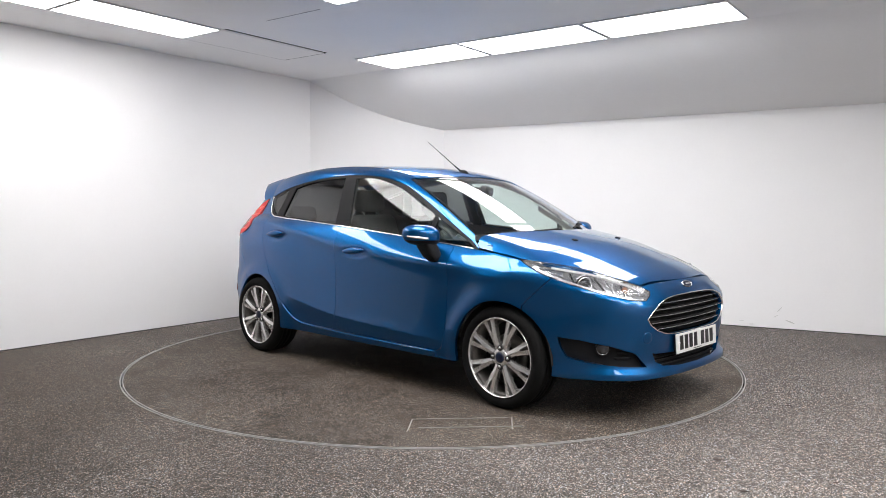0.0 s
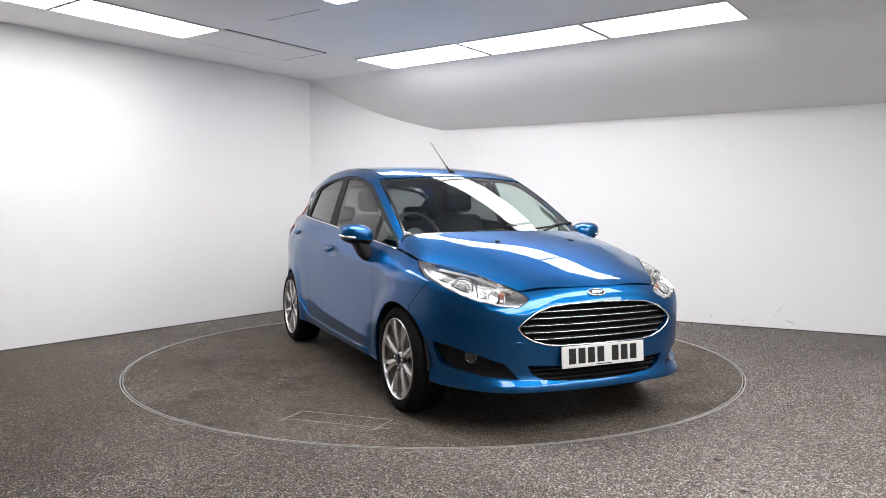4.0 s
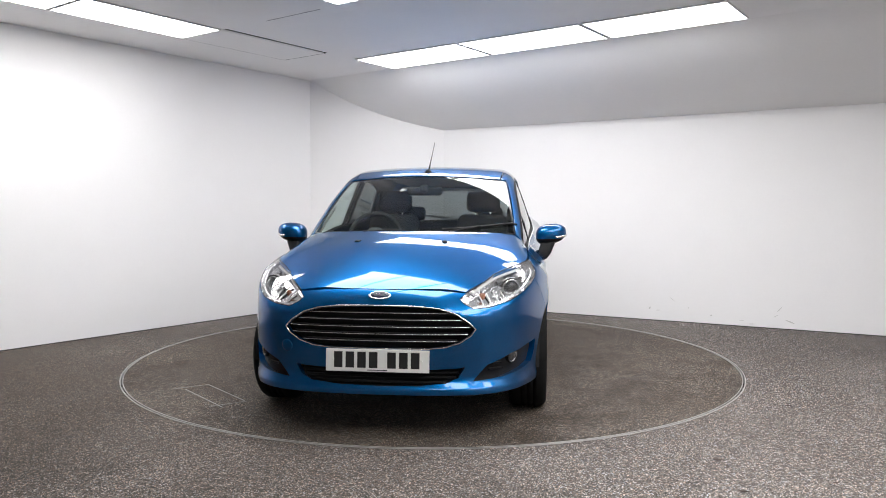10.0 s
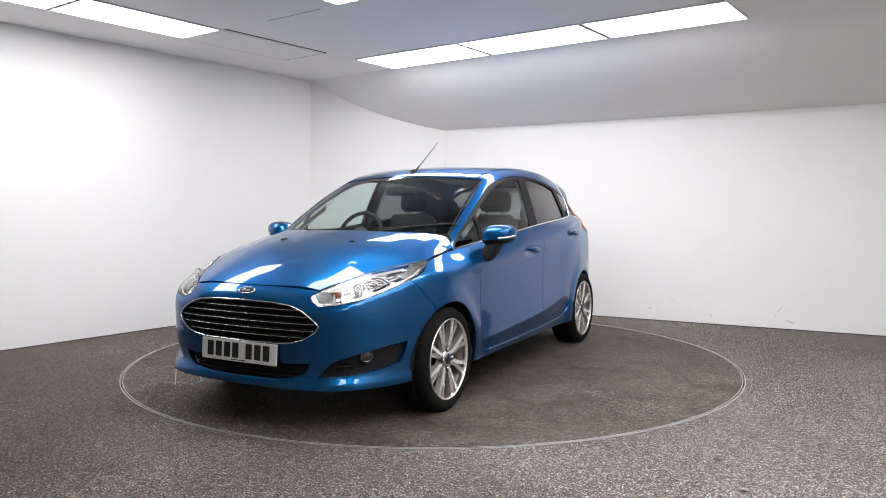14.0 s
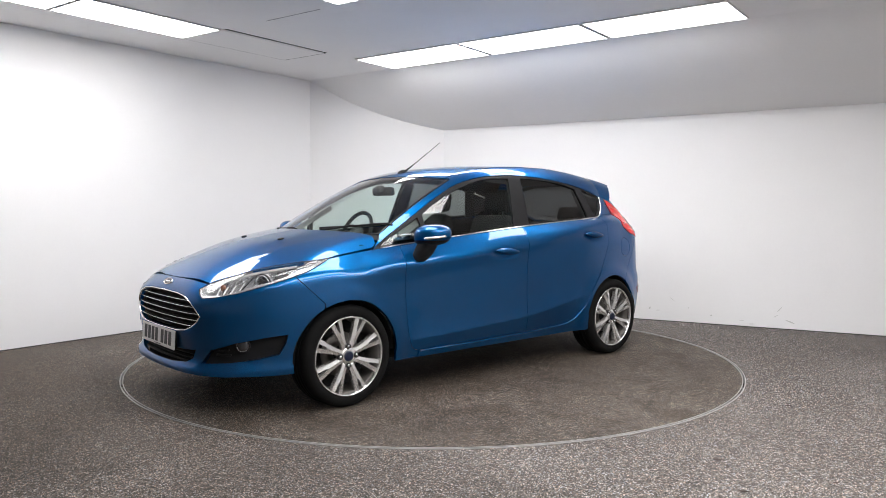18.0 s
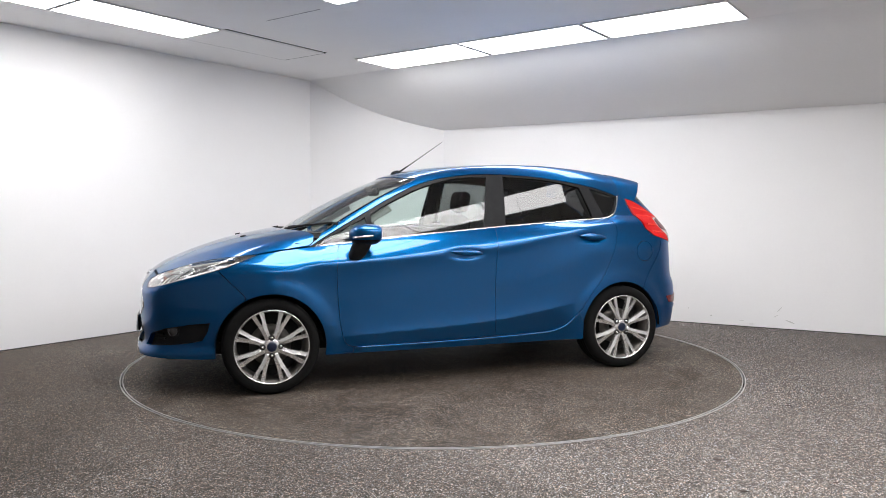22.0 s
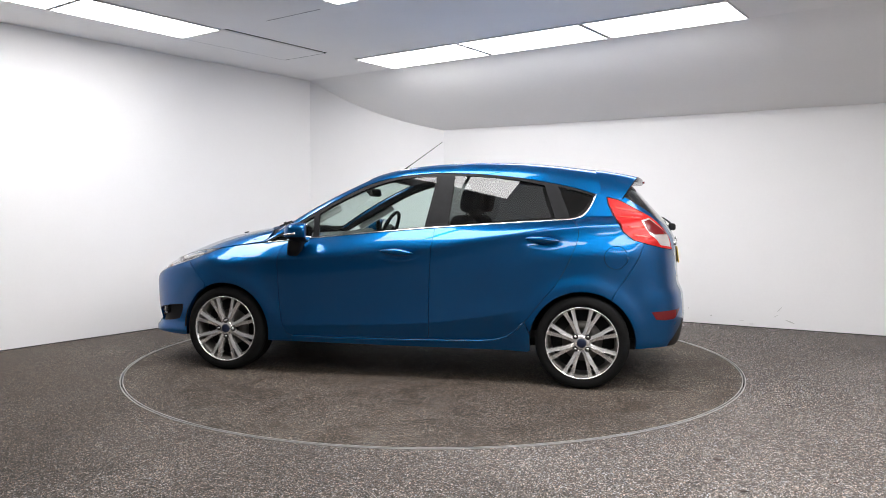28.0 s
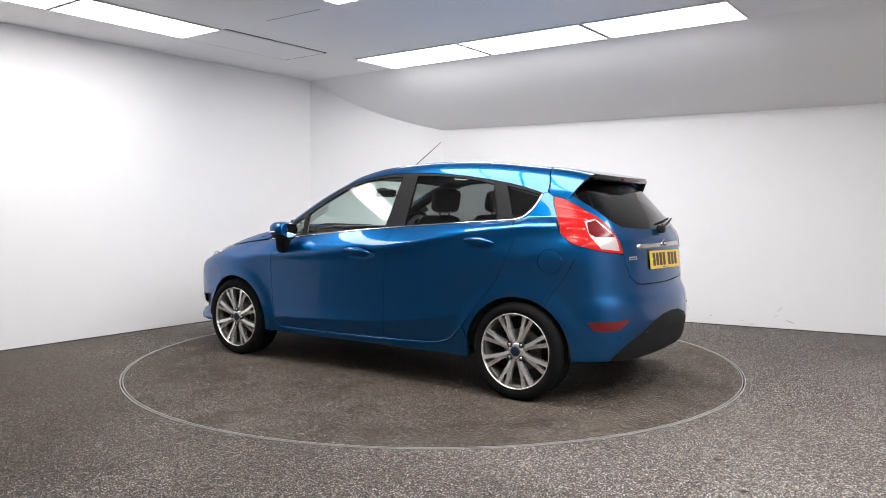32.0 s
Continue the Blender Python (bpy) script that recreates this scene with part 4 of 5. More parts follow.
for z in (.335, .315, .295):
    w = half_width(low_half, z) - .006
    strip_along("lower_grille_bar", lift_front([(w * k / 14, z) for k in range(-14, 15)]), .012, .006, black_satin, car, "black lower grille bar", lift=-.022)
part("front_valance", box_bm(.30, .95, .06, .02, at=(1.72, 0, .215)), under_dark, car, "black plastic undertray")
oval_badge(lift_front([(0, .714)])[0], car)


def number_plate(colour, at):
    """A pressed plate with seven plain dark bars for its characters."""
    pl = part("number_plate", box_bm(.52, .111, .006, .002, at=(0, 0, 0)), colour, car, "number plate with dark characters", at=at)
    x = -.222
    for k in range(7):
        if k == 4:
            x += .033
        part("character_bar", box_bm(.043, .079, .001, at=(x + .025, .003, .0034)), plate_ink, pl)
        x += .059
    for sx in (-1, 1):
        part("plate_screw", disc_bm([(.006, 0), (.005, .003), (.002, .004)], 12), plate_white, pl, at=pose(sx * .222, .004, .003))
    part("maker_line", box_bm(.10, .004, .0006, at=(0, -.047, .0034)), plate_ink, pl)
    return pl


number_plate(plate_white, Matrix.Translation((2.043, 0, .399)) @ Matrix(((0, -.06, 1), (1, 0, 0), (0, 1, .06))).to_4x4())
number_plate(plate_yellow, Matrix.Translation((-1.876, 0, .832)) @ Matrix(((0, .16, -1), (-1, 0, 0), (0, 1, .1))).to_4x4())
part("plate_holder", box_bm(.012, .50, .10, .003, at=(2.032, 0, .399)), black_satin, car)

# fog lamps in their dark pods
for m in (1, -1):
    p = FRONT.cast(FRONT.to(np.array([(1.83, .672, .398)])))[0]
    pm = facing(p, -.018)
    if m < 0:
        pm = Matrix.Diagonal((1, -1, 1, 1)) @ pm @ Matrix.Diagonal((-1, 1, 1, 1))
    fl = part("fog_lamp", disc_bm([(.040, -.012), (.040, .004), (.037, .007), (.033, .004)], 32), black_satin, car, "round front fog lamp", True, pm)
    part("lamp_ring", disc_bm([(.0335, .004), (.033, .008), (.030, .006), (.029, .002)], 32), lamp_grey, fl, "thin grey ring", True)
    part("lens", disc_bm([(.030, .003), (.023, .009), (.010, .012), (.002, .0125)], 24), fog_lens, fl, "smoky clear lens", True)
    for z in (.345, .372, .40):
        row = [tuple(q) for q in FRONT.cast(FRONT.to(np.array([(1.9, y, z) for y in np.linspace(.66 - (z - .30) * .5, .50 + (z - .30) * .75, 8)])))]
        strip_along("fog_grille_bar", row, .010, .005, black_satin, car, "", m < 0, lift=-.022)

# headlight innards
for m in (1, -1):
    lampob = [o for o in car.children if o.name.startswith("headlight")][0 if m > 0 else 1]

    def lamp_pose(x, y, z, off):
        p = FRONT.cast(FRONT.to(np.array([(x, y, z)])))
        p = (p + outward(p) * off)[0]
        t = Matrix.Translation(Vector(p)) @ look((0, 0, 0), (-1, -.45, .1)).to_3x3().to_4x4()
        return t if m > 0 else Matrix.Diagonal((1, -1, 1, 1)) @ t @ Matrix.Diagonal((-1, 1, 1, 1))
    a = (1.712, .662, .770)
    part("projector_bezel", disc_bm([(.060, -.012), (.058, .002), (.053, -.002), (.050, -.014)], 36), lamp_grey, lampob, "dark projector bezel", True, lamp_pose(*a, -.047))
    part("projector_bowl", disc_bm([(.050, .004), (.047, .010), (.040, -.002), (.034, -.012)], 36), lamp_chrome, lampob, "chrome projector surround", True, lamp_pose(*a, -.046))
    part("projector_lens", disc_bm([(.033, -.012), (.029, .002), (.017, .009), (.003, .011)], 32), fog_lens, lampob, "smoky projector lens", True, lamp_pose(*a, -.044))
    part("main_beam_bowl", disc_bm([(.036, .006), (.032, .004), (.022, -.010), (.010, -.014)], 28), lamp_chrome, lampob, "chrome main beam bowl", True, lamp_pose(1.80, .578, .748, -.036))
    part("indicator_bulb", disc_bm([(.019, .002), (.017, .007), (.009, .012), (.002, .013)], 24), amber, lampob, "amber indicator", True, lamp_pose(1.872, .512, .730, -.030))
    rows = [(1.95, .455, .668), (1.915, .55, .674), (1.835, .632, .699), (1.735, .69, .732), (1.62, .735, .766), (1.52, .752, .797), (1.42, .74, .832)]
    st = [tuple(q) for q in FRONT.cast(FRONT.to(np.array(spline(rows, 5))))]
    strip_along("daylight_strip", st, .012, .004, lamp_chrome, lampob, "chrome daylight strip", m < 0, lift=-.016)
    rows = [(1.87, .452, .738), (1.78, .50, .772), (1.68, .56, .803), (1.60, .62, .82), (1.50, .685, .838)]
    st = [tuple(q) for q in FRONT.cast(FRONT.to(np.array(spline(rows, 5))))]
    strip_along("brow_strip", st, .018, .004, lamp_white, lampob, "pale bezel strip", m < 0, lift=-.02)
    tip = [(1.56, .757, .785), (1.49, .764, .805), (1.40, .752, .838), (1.41, .728, .845), (1.50, .70, .838), (1.585, .655, .828)]
    panel("lamp_tip_bezel", tip, FRONT, lamp_grey, lampob, off=-.03, depth=0, gap=.004, mirror=m < 0, step=.03, label="dark bezel in the lamp's tip")
    for q0, q1 in (((1.78, .60, .712), (1.74, .59, .79)), ((1.865, .535, .69), (1.84, .50, .752)), ((1.655, .70, .765), (1.625, .665, .815))):
        st = [tuple(q) for q in FRONT.cast(FRONT.to(np.array([tuple(u + (v - u) * k / 4 for u, v in zip(q0, q1)) for k in range(5)])))]
        strip_along("lamp_divider", st, .007, .004, black_gloss, lampob, "dark divider", m < 0, lift=-.03)
    seal = closed([tuple(p) for p in FRONT.cast(shrink(FRONT.to(np.array(lamp)), .001))])
    strip_along("lamp_seal", seal, .0045, .0015, black_gloss, lampob, "thin black seal", m < 0, lift=-.001)
    for k in range(4):
        q0 = (1.885 - .035 * k, .505 + .030 * k, .685 + .006 * k)
        q1 = (1.865 - .035 * k, .490 + .030 * k, .728 + .008 * k)
        st = [tuple(q) for q in FRONT.cast(FRONT.to(np.array([q0, tuple((u + v) / 2 for u, v in zip(q0, q1)), q1])))]
        strip_along("reflector_rib", st, .006, .003, lamp_white, lampob, "", m < 0, lift=-.028)

# tail lights: clear corner with its dark red reflector, ribs
clear_in = [(-1.594, .645, 1.075), (-1.648, .608, 1.090), (-1.766, .582, .985), (-1.789, .575, .905), (-1.712, .682, .920), (-1.645, .686, .986)]
red_in = [(-1.606, .642, 1.066), (-1.648, .611, 1.080), (-1.760, .587, .985), (-1.672, .674, .985), (-1.640, .680, 1.004)]
for m in (False, True):
    lampob = [o for o in car.children if o.name.startswith("tail_light")][1 if m else 0]
    panel("clear_section", clear_in, REAR, tail_white, lampob, off=.0045, depth=.004, gap=0, step=.015, mirror=m, label="clear reversing section")
    panel("red_reflector", red_in, REAR, tail_dark_red, lampob, off=.0065, depth=.004, gap=0, step=.015, mirror=m, label="dark red reflector")
    st = closed([tuple(p) for p in REAR.cast(shrink(REAR.to(np.array(lamp_r)), .003))])
    strip_along("lamp_seal", st, .006, .0015, black_gloss, lampob, "thin black seal", m, lift=.0025)
    for q0, q1 in (((-1.44, .655, 1.165), (-1.60, .60, 1.125)), ((-1.47, .68, 1.105), (-1.61, .63, 1.085)), ((-1.505, .70, 1.035), (-1.60, .66, 1.03)), ((-1.545, .725, .985), (-1.63, .695, .972))):
        st = [tuple(q) for q in REAR.cast(REAR.to(np.array([tuple(u + (v - u) * k / 5 for u, v in zip(q0, q1)) for k in range(6)])))]
        strip_along("lamp_rib", st, .014, .002, tail_bright, lampob, "brighter red light guide", m, lift=.0035)
    panel("rear_reflector", [(-1.673, .747, .497), (-1.77, .68, .504), (-1.857, .565, .507), (-1.821, .644, .450), (-1.75, .70, .444), (-1.703, .734, .450)], REAR, tail_dark_red, car, off=.004, depth=.008, gap=0, mirror=m, label="dark red rear reflector")
for y, z in ((.64, .415), (.36, .41), (-.36, .41), (-.64, .415)):
    p = REAR.cast(REAR.to(np.array([(-1.85, y, z)])))[0]
    part("parking_sensor", disc_bm([(.012, -.004), (.012, .002), (.009, .003)], 20), paint if abs(y) > .5 else black_gloss, car, "small round parking sensor", True, facing(p))
p = lift_front([(-.478, .456)])[0]
part("towing_eye_cover", disc_bm([(.031, -.002), (.031, .0012), (.028, .0018)], 28), paint, car, "round blue towing eye cover", True, facing(p))

# tailgate strip, badges, wiper
strip_along("tailgate_strip", lift_rear([(.395 * k / 12, .923) for k in range(-12, 13)]), .030, .006, satin_chrome, car, "brushed chrome tailgate strip", lift=.004)
oval_badge(tuple(np.array(lift_rear([(0, .932)])[0]) + np.array((-.012, 0, 0))), car, .056, .023)
p = lift_rear([(.455, .858)])[0]
tb = part("tailgate_badge", box_bm(.085, .022, .004, .001), satin_chrome, car, "small silver badge", at=facing(p, .001))
part("badge_bar", box_bm(.06, .006, .001, at=(0, 0, .0024)), badge_blue, tb)
rw_ = part("rear_wiper", tube([(-1.835, -.02, 1.015), (-1.85, -.02, 1.03), (-1.83, -.20, 1.06), (-1.80, -.36, 1.085)], .009, 8, .6), black_satin, car, "black rear wiper")
part("wiper_pivot", box_bm(.05, .06, .05, .015, at=(-1.845, -.01, 1.022)), black_satin, rw_)
part("wiper_blade", tube([(-1.80, -.05, 1.055), (-1.79, -.22, 1.07), (-1.765, -.40, 1.085)], .006, 6), black_rough, rw_)

# roof spoiler with side fins
nu, nv = 9, 31
verts, faces = [], []
for i in range(nu):
    u = i / (nu - 1)
    for j in range(nv):
        v = 2 * j / (nv - 1) - 1
        s = abs(v)
        if s < .72:
            y = .50 * s / .72
            xf, xr = -1.312 - .004 * (y / .5)**2, -1.632 + .055 * (y / .5)**2
            x = xf + (xr - xf) * u
            z = float(top_line(x + .34 * y * y)) - .06 * y * y + .003 - .012 * u * u - .10 * max(0, y - .43)**1.5 * 3
        else:
            q = (s - .72) / .28
            x0, x1 = (-1.316, -1.577), (-1.352, -1.480)
            xf, xr = x0[0] + (x1[0] - x0[0]) * q, x0[1] + (x1[1] - x0[1]) * q
            x = xf + (xr - xf) * u
            ztop = float(top_line(x + .085)) - .015 - .012 * u * u - .005
            y = .50 + .10 * math.sin(q * 1.4) / math.sin(1.4)
            z = ztop + (1.222 - .012 * u - ztop) * q
        verts.append((x, y if v > 0 else -y, z))
for i in range(nu - 1):
    for j in range(nv - 1):
        a = i * nv + j
        faces.append((a, a + nv, a + nv + 1, a + 1))
sp = mesh_object("spoiler", verts, faces, paint, car, "blue roof spoiler with black underside", True)
te = [verts[(nu - 1) * nv + j] for j in range(nv)]
uv, uf = [], []
for k, (dx, dy, dz) in enumerate(((0, 0, 0), (-.006, 0, -.016), (.004, 0, -.034), (.09, .02, -.012))):
    for x, y, z in te:
        uv.append((x + dx, y - math.copysign(dy + (.004 if k else 0), y), z + dz * (1 if abs(y) < .49 else .25)))
for k in range(3):
    for j in range(nv - 1):
        a = k * nv + j
        uf.append((a, a + nv, a + nv + 1, a + 1))
mesh_object("spoiler_underside", uv, uf, black_gloss, sp, "gloss black underside", True)
part("brake_light", box_bm(.012, .26, .014, .003, at=(-1.637, 0, float(top_line(-1.632)) - .026)), tail_dark_red, sp, "dark red high brake light")

# aerial, washer jets, wipers
ae = part("aerial", tube([(.215, 0, 1.412), (.10, 0, 1.49), (-.143, 0, 1.658)], .0045, 8, .45), black_satin, car, "thin black roof aerial")
part("aerial_sleeve", tube([(.215, 0, 1.412), (.13, 0, 1.470)], .0075, 10, .7), black_satin, ae)
part("aerial_base", disc_bm([(.030, -.006), (.028, .006), (.018, .018), (.008, .022)], 20, 1.5, .8), black_satin, ae, "", True, Matrix.Translation((.225, 0, 1.412)) @ pose(0, 0, 0, 0, 18, 0))
for y in (.255, -.255):
    p = HOOD.cast(HOOD.to(np.array([(1.368, y, 0)])))[0]
    part("washer_jet", box_bm(.028, .034, .012, .004, at=(0, 0, .002)), black_satin, car, "small black washer jet", at=facing(tuple(p)))


def on_top(pts, up):
    q = TOP.cast(TOP.to(np.array([(x, y, 0) for x, y in pts])))
    return [tuple(v) for v in q + outward(q) * up]


for arm, blade in (([(1.085, .25), (1.02, .33), (.945, .43)], [(1.055, .20), (.95, .425), (.80, .655)]), ([(1.10, -.06), (1.10, -.15), (1.085, -.25)], [(1.105, -.02), (1.09, -.27), (.99, -.52)])):
    w = part("wiper", tube(on_top(arm, .006), .008, 8, .7), black_satin, car, "black windscreen wiper arm and blade")
    part("wiper_blade", tube(on_top(spline(blade, 5), .004), .0065, 6), black_satin, w, "black wiper blade")
    part("wiper_joint", box_bm(.04, .024, .014, .005), black_satin, w, at=Matrix.Translation(on_top([blade[1]], .008)[0]))


p = on_side([(-1.522, .848)])[0]
part("flap_notch", disc_bm([(1, -.003), (1, .0012), (.8, .0016)], 16, .010, .016), paint, car, "small blue finger notch", True, facing(p))

# door mirrors
def mirror_head(part_of, upper):
    bm = bmesh.new()
    bmesh.ops.create_uvsphere(bm, u_segments=32, v_segments=20, radius=1)
    for v in bm.verts:
        x, y, z = v.co
        px, py, pz = (math.copysign(abs(c)**.8, c) for c in (x, y, z))
        px = max(px, -.55)
        v.co = (px * .105 - .02 * py, py * .100, pz * .066 * (1 - .12 * py) + .012 * py)
    cut = -.030
    bmesh.ops.bisect_plane(bm, geom=bm.verts[:] + bm.edges[:] + bm.faces[:], plane_co=(0, 0, cut), plane_no=(0, 0, 1), clear_outer=not upper, clear_inner=upper)
    return bm


for m in (1, -1):
    ob = new("door_mirror")
    tagged(ob, "blue door mirror with black base")
    ob.parent = car
    ob.matrix_basis = pose(.655, m * .880, .985)
    flip = Matrix.Identity(4) if m > 0 else Matrix.Diagonal((1, -1, 1, 1))
    for nm, up, mt in (("cap", True, paint), ("lower_shell", False, black_satin)):
        bm = mirror_head(ob, up)
        bmesh.ops.transform(bm, matrix=flip, verts=bm.verts[:])
        if m < 0:
            bmesh.ops.reverse_faces(bm, faces=bm.faces[:])
        part(nm, bm, mt, ob, "", True)
    strip = []
    for k in range(9):
        a = radians(12 + 9.5 * k)
        strip.append((.101 * math.cos(a)**.8 - .02 * math.sin(a)**.8, m * .1005 * math.sin(a)**.8, -.019 + .014 * k / 8))
    part("indicator", tube(strip, .0085, 8, .8), lamp_chrome, ob, "clear indicator strip", True)
    part("mirror_glass", disc_bm([(1, 0), (.97, .002)], 32, .084, .052), chrome, ob, "mirror glass", at=pose(-.061, 0, .004) @ pose(0, 0, 0, 0, -90, 0) @ pose(0, 0, 0, 0, 0, 90))
    st = [(.025, -.02 * m, -.055), (.045, -.035 * m, -.095), (.065, -.055 * m, -.135)]
    own = bmesh.new()
    for (x, y, z), (sx, sy, sz) in zip(st, ((.10, .085, .06), (.095, .075, .075), (.085, .065, .06))):
        box_bm(sx, sy, sz, .02, 2, (x, y, z), own)
    bm = bmesh.new()
    for v in own.verts:
        bm.verts.new(v.co)
    own.free()
    hull = bmesh.ops.convex_hull(bm, input=bm.verts[:])
    bmesh.ops.delete(bm, geom=list({g for g in hull["geom_interior"] + hull["geom_unused"] if isinstance(g, bmesh.types.BMVert)}), context="VERTS")
    part("foot", bm, black_satin, ob, "black mirror foot", True)

# door handles
for m in (1, -1):
    for cx, cz, ln in ((-.027, .857, .115), (-.99, .950, .108)):
        y0 = SIDE.cast(np.array([[-cx, (cz - .7) * np.sign(SIDE.v[2])]]))[0][1]
        bm = bmesh.new()
        bmesh.ops.create_uvsphere(bm, u_segments=28, v_segments=14, radius=1, matrix=pose(0, 0, 0, 0, 90, 0))
        for v in bm.verts:
            x, y, z = v.co
            v.co = (x * ln, max(y, -.5) * .021, z * .024 * (1 - .35 * x * x))
        part("door_handle", bm, paint, car, "blue door handle", True, pose(cx, m * (y0 + .026), cz + .002, 0, -4, 0) if m > 0 else pose(cx, m * (y0 + .026), cz + .002, 0, -4, 0) @ Matrix.Diagonal((1, -1, 1, 1)))

# ---- the cabin ----
for m in (False, True):
    panel("door_card", [(.79, .40), (.80, .925), (.246, .985), (-.269, 1.025), (-.72, 1.055), (-1.16, 1.083), (-1.15, .75), (-.85, .42)], SIDE, trim_plastic, car, off=-.05, depth=0, mirror=m, step=.05, label="dark door lining")
    strip_along("pillar_lining", on_side([(.76, .995), (.6, 1.09), (.45, 1.175)]), .05, .004, trim_light, car, "pale pillar lining", m, lift=-.045)
    strip_along("centre_pillar_lining", on_side([(-.27, 1.02), (-.29, 1.2), (-.315, 1.375)]), .11, .004, trim_plastic, car, "dark centre pillar lining", m, lift=-.03)
    strip_along("rear_pillar_lining", on_side([(-1.10, 1.08), (-1.05, 1.2), (-1.02, 1.31)]), .10, .004, trim_plastic, car, "dark rear pillar lining", m, lift=-.03)
    panel("quarter_lining", [(-1.16, 1.10), (-1.05, 1.30), (-1.30, 1.235), (-1.28, 1.17)], SIDE, trim_plastic, car, off=-.03, depth=0, mirror=m, step=.05)
    panel("rear_lining", [(-1.30, .62, 1.28), (-1.45, .55, 1.26), (-1.62, .52, 1.16), (-1.75, .50, 1.06), (-1.82, .52, .85), (-1.6, .74, .85), (-1.4, .74, .95), (-1.2, .70, 1.08)], REAR, trim_plastic, car, off=-.045, depth=0, mirror=m, step=.05, label="dark rear side lining")
panel("headlining", mirrored([(.26, 0, 1.4), (.24, .50, 1.36), (-.4, .55, 1.4), (-1.2, .50, 1.35), (-1.42, .40, 1.35), (-1.44, 0, 1.38)]), TOP, trim_light, car, off=-.035, depth=0, step=.06, label="pale headlining")
dash = bmesh.new()
rows = []
prof = [(.50, .62), (.46, .80), (.50, .885), (.58, .93), (.75, .955), (1.02, .945), (1.05, .80)]
for y in np.linspace(-.68, .68, 13):
    hood = .055 * math.exp(-((y + .36) / .17)**4)
    rows.append([dash.verts.new((x - .10 * (y / .68)**2 * (x > .7), y, z + hood * (k in (2, 3)) + .02 * hood)) for k, (x, z) in enumerate(prof)])
for p, q in zip(rows, rows[1:]):
    for k in range(len(prof) - 1):
        dash.faces.new((p[k], q[k], q[k + 1], p[k + 1]))
part("dashboard", dash, trim_plastic, car, "dark grey dashboard", True)
sw = new("steering_wheel")
sw.parent = car
tagged(sw, "black steering wheel")
sw.matrix_basis = pose(.40, -.36, .945, 0, 66, 0)
ringpts = [(.185 * math.cos(2 * math.pi * k / 40), .185 * math.sin(2 * math.pi * k / 40), 0) for k in range(41)]
part("rim_grip", tube(ringpts, .015, 10), black_satin, sw, "", True)
part("hub_pad", disc_bm([(.07, -.02), (.075, .01), (.055, .03), (.02, .035)], 28), trim_plastic, sw, "", True)
for a in (0, 180, 250, 290):
    part("wheel_spoke", box_bm(.12, .03, .012, .004, at=(.12, 0, 0)), trim_plastic, sw, at=pose(0, 0, 0, 0, 0, a + 90 if a in (250, 290) else a + 90))


def front_seat(y):
    s = new("front_seat")
    tagged(s, "black fabric front seat with headrest")
    s.parent = car
    s.matrix_basis = pose(-.12, y, 0)
    part("cushion", box_bm(.52, .50, .15, .05, 3, (.16, 0, .50)), trim_fabric, s, "", True)
    bm = box_bm(.13, .48, .62, .05, 3)
    for v in bm.verts:
        k = max(0, v.co.z) / .31
        v.co.y *= 1 - .22 * k * k
    part("backrest", bm, trim_fabric, s, "", True, pose(-.19, 0, .80, 0, -17, 0))
    bm = box_bm(.10, .27, .17, .045, 3)
    part("headrest", bm, trim_fabric, s, "black headrest", True, pose(-.31, 0, 1.205, 0, -10, 0))
    for k in (-.06, .06):
        part("headrest_post", tube([(-.285, k, 1.07), (-.305, k, 1.15)], .007, 8), satin_chrome, s)


front_seat(.36)
front_seat(-.36)
rb = new("rear_seat")
tagged(rb, "black fabric rear bench with headrests")
rb.parent = car
part("bench", box_bm(.48, 1.24, .16, .05, 3, (-.83, 0, .50)), trim_fabric, rb, "", True)
part("bench_back", box_bm(.14, 1.18, .56, .05, 3), trim_fabric, rb, "", True, pose(-1.17, 0, .77, 0, -20, 0))
for y in (-.36, .36):
    part("headrest", box_bm(.09, .25, .13, .04, 3), trim_fabric, rb, "", True, pose(-1.28, y, 1.10, 0, -12, 0))
part("parcel_shelf", box_bm(.42, 1.06, .02, .006, at=(-1.52, 0, .985)), trim_plastic, car, "dark parcel shelf")
part("cabin_floor", box_bm(2.3, 1.36, .05, at=(-.15, 0, .32)), trim_fabric, car, "dark carpet")
part("cabin_bulkhead", box_bm(.04, 1.40, .62, at=(1.06, 0, .62)), under_dark, car)
part("boot_floor", box_bm(.55, 1.05, .5, .02, at=(-1.48, 0, .6)), under_dark, car)
im = part("interior_mirror", box_bm(.03, .25, .062, .018, 3), black_satin, car, "black interior mirror", True, pose(.40, 0, 1.272, 0, 6, 0))
part("mirror_stalk", box_bm(.06, .06, .05, .015, at=(.03, 0, .022)), black_satin, im)
part("mirror_face", box_bm(.002, .235, .05, at=(-.0155, 0, 0)), chrome, im)

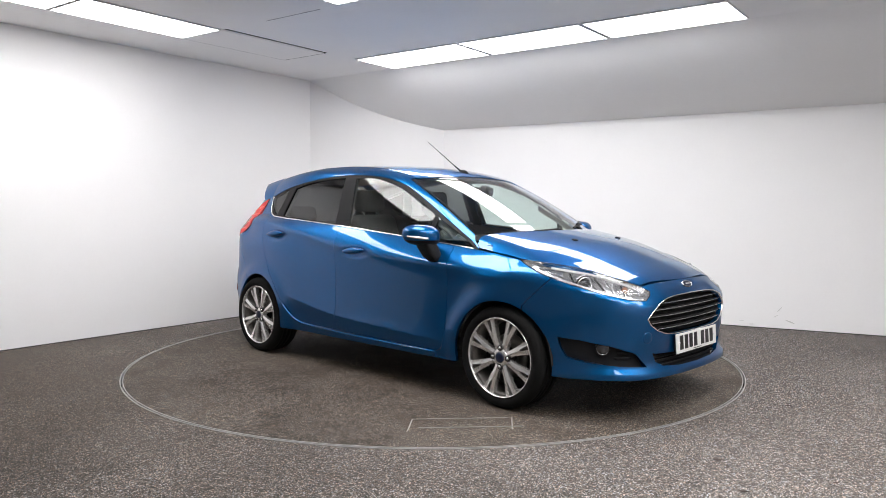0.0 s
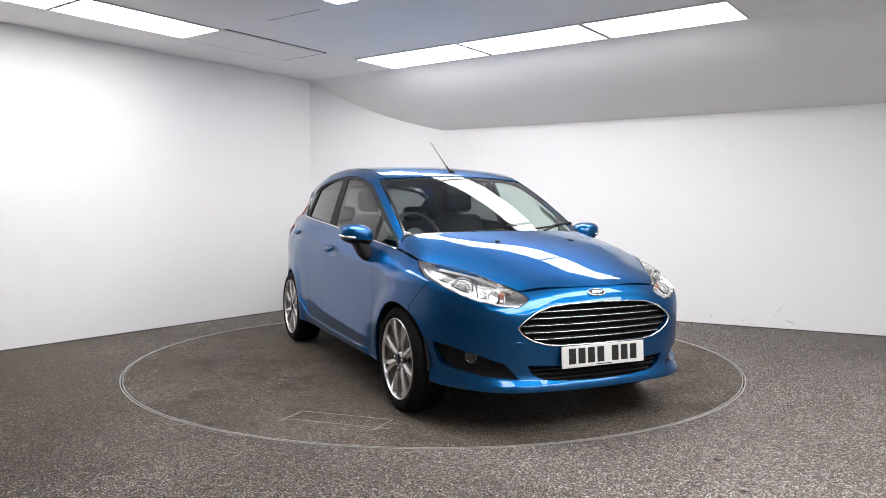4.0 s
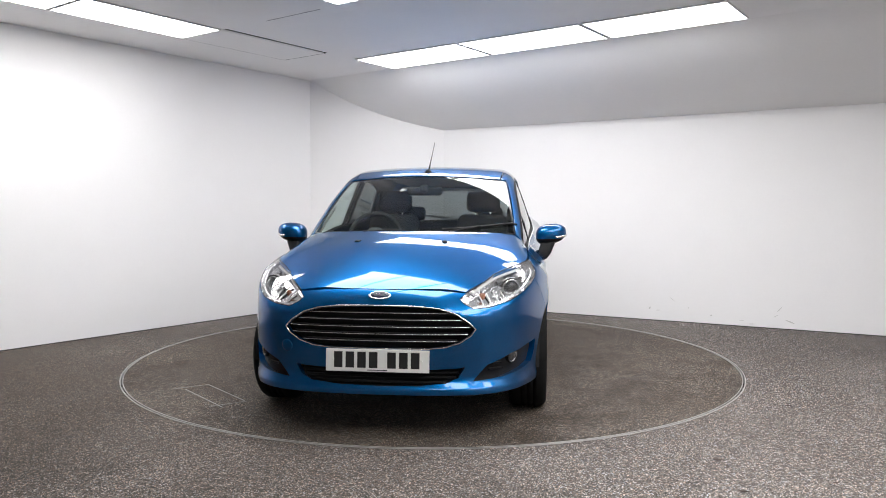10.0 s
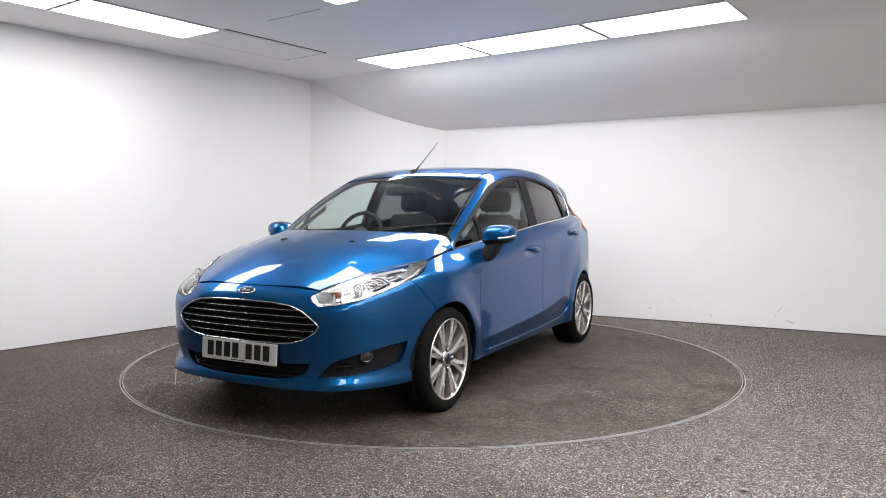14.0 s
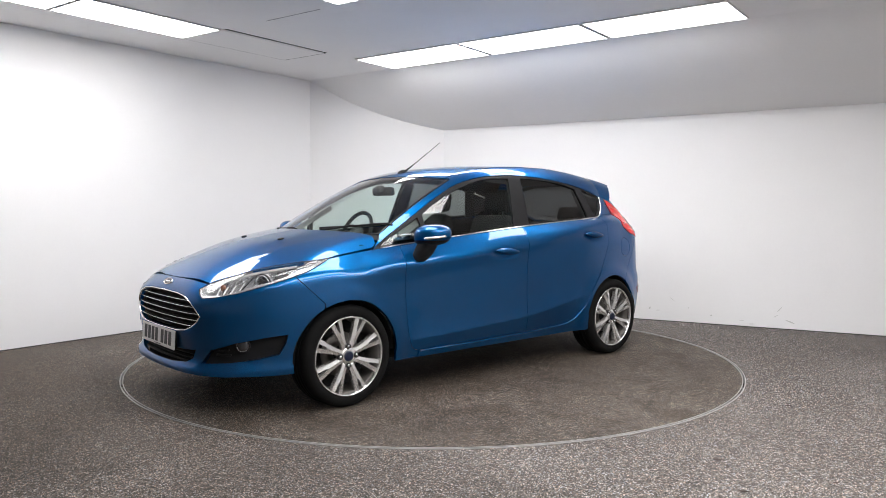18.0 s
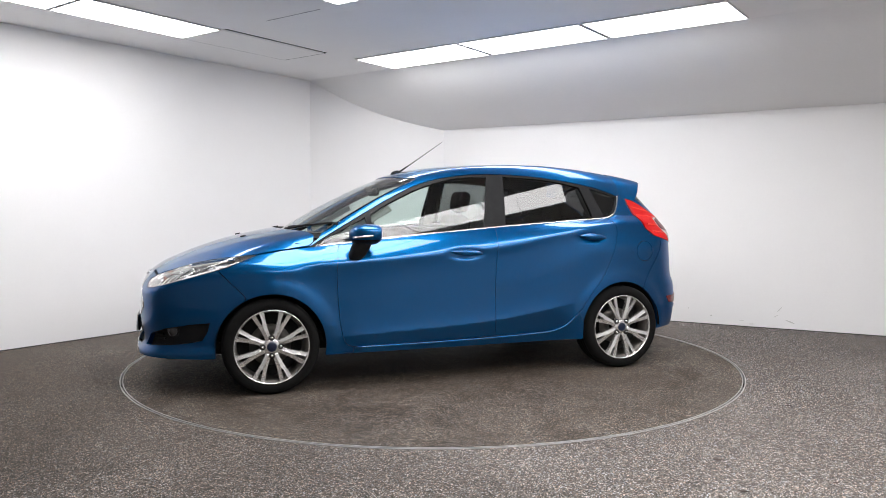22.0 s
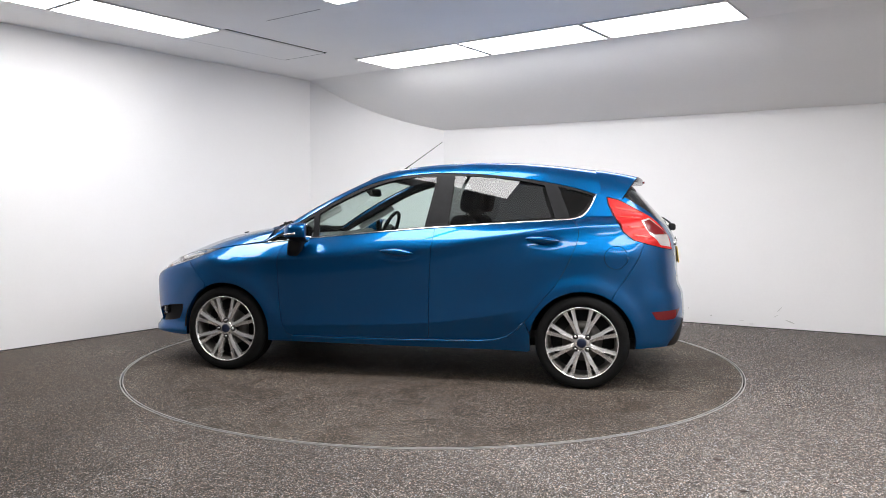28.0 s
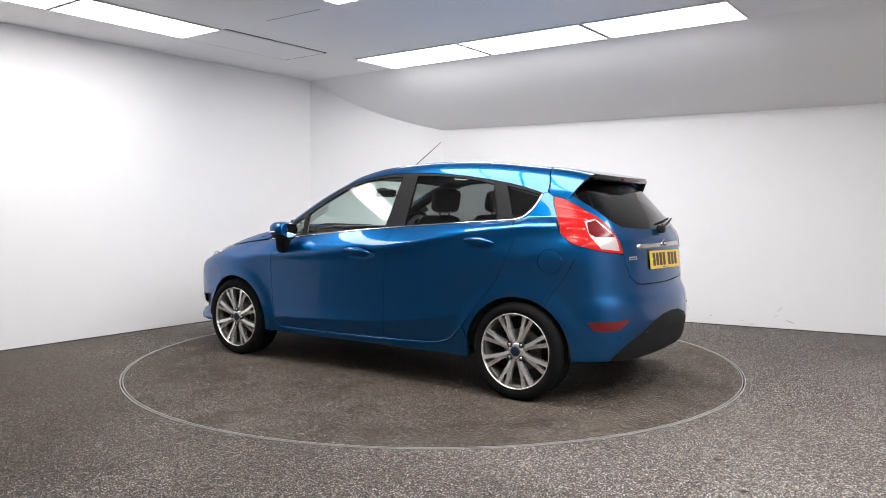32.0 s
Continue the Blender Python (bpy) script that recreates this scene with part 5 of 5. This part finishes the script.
# ---- small things in the room ----
random.seed(7)
for x, y, s, a in ((2.067, -1.49, .035, -10), (1.436, -2.30, .016, 75), (1.689, -2.708, .034, 8), (1.26, -2.80, .034, -20), (1.30, -2.42, .05, -30)):
    lf = bmesh.new()
    pts = [(-1, 0, .1), (-.4, .35, .25), (.3, .3, .12), (1, 0, .3), (.3, -.28, .05), (-.4, -.3, .16)]
    vs = [lf.verts.new((px * s / 2, py * s / 2, pz * s * .25 + .001)) for px, py, pz in pts]
    vs += [lf.verts.new((v.co.x, v.co.y, v.co.z + .002)) for v in vs]
    for k in range(6):
        lf.faces.new((vs[k], vs[(k + 1) % 6], vs[6 + (k + 1) % 6], vs[6 + k]))
    lf.faces.new(vs[5::-1])
    lf.faces.new(vs[6:])
    tagged(part("leaf_scrap", lf, debris_brown, at=pose(x, y, .003, 0, 0, a)), "small dark brown leaf scrap on the grit floor", "leaf scrap", "scraps on the floor")
wr = bpy.data.objects["wall_right"]
wd = (Vector(CORNERS[4]) - Vector(CORNERS[3])).normalized()
for along, z, ln, h, tilt in ((3.642, .189, .07, .008, 50), (2.64, .228, .06, .006, -35), (2.50, .108, .05, .007, 5), (3.395, .03, .07, .008, 4), (3.734, .076, .09, .012, -20), (3.609, .121, .05, .006, 30), (2.414, .126, .03, .012, 60), (3.30, .06, .05, .005, 0), (3.02, .09, .02, .012, 10), (2.80, .15, .012, .012, 0)):
    x, y = (Vector(CORNERS[3]) + wd * along)
    sc = disc_bm([(1, 0), (.6, .0012), (.2, .0014)], 9, ln / 2, h / 2)
    part("scuff_mark", sc, scuff, wr, "faint grey scuff", at=pose(x, y, z) @ Matrix(((wd.x, 0, wd.y), (wd.y, 0, -wd.x), (0, 1, 0))).to_4x4() @ pose(0, 0, .0005, 0, 0, tilt))

def turn(t):
    th = radians(SPIN_START + SPIN_RATE * t)
    c, s = math.cos(th), math.sin(th)
    return c * CAR_X - s * CAR_Y, c * CAR_Y + s * CAR_X, math.degrees(th)


def motions():
    times = [float(i) for i in range(33)]
    walk(turntable, [(t, pose(0, 0, 0, 0, 0, turn(t)[2])) for t in times])
    walk(car, [(t, pose(turn(t)[0], turn(t)[1], 0, 0, 0, turn(t)[2])) for t in times])


motions()
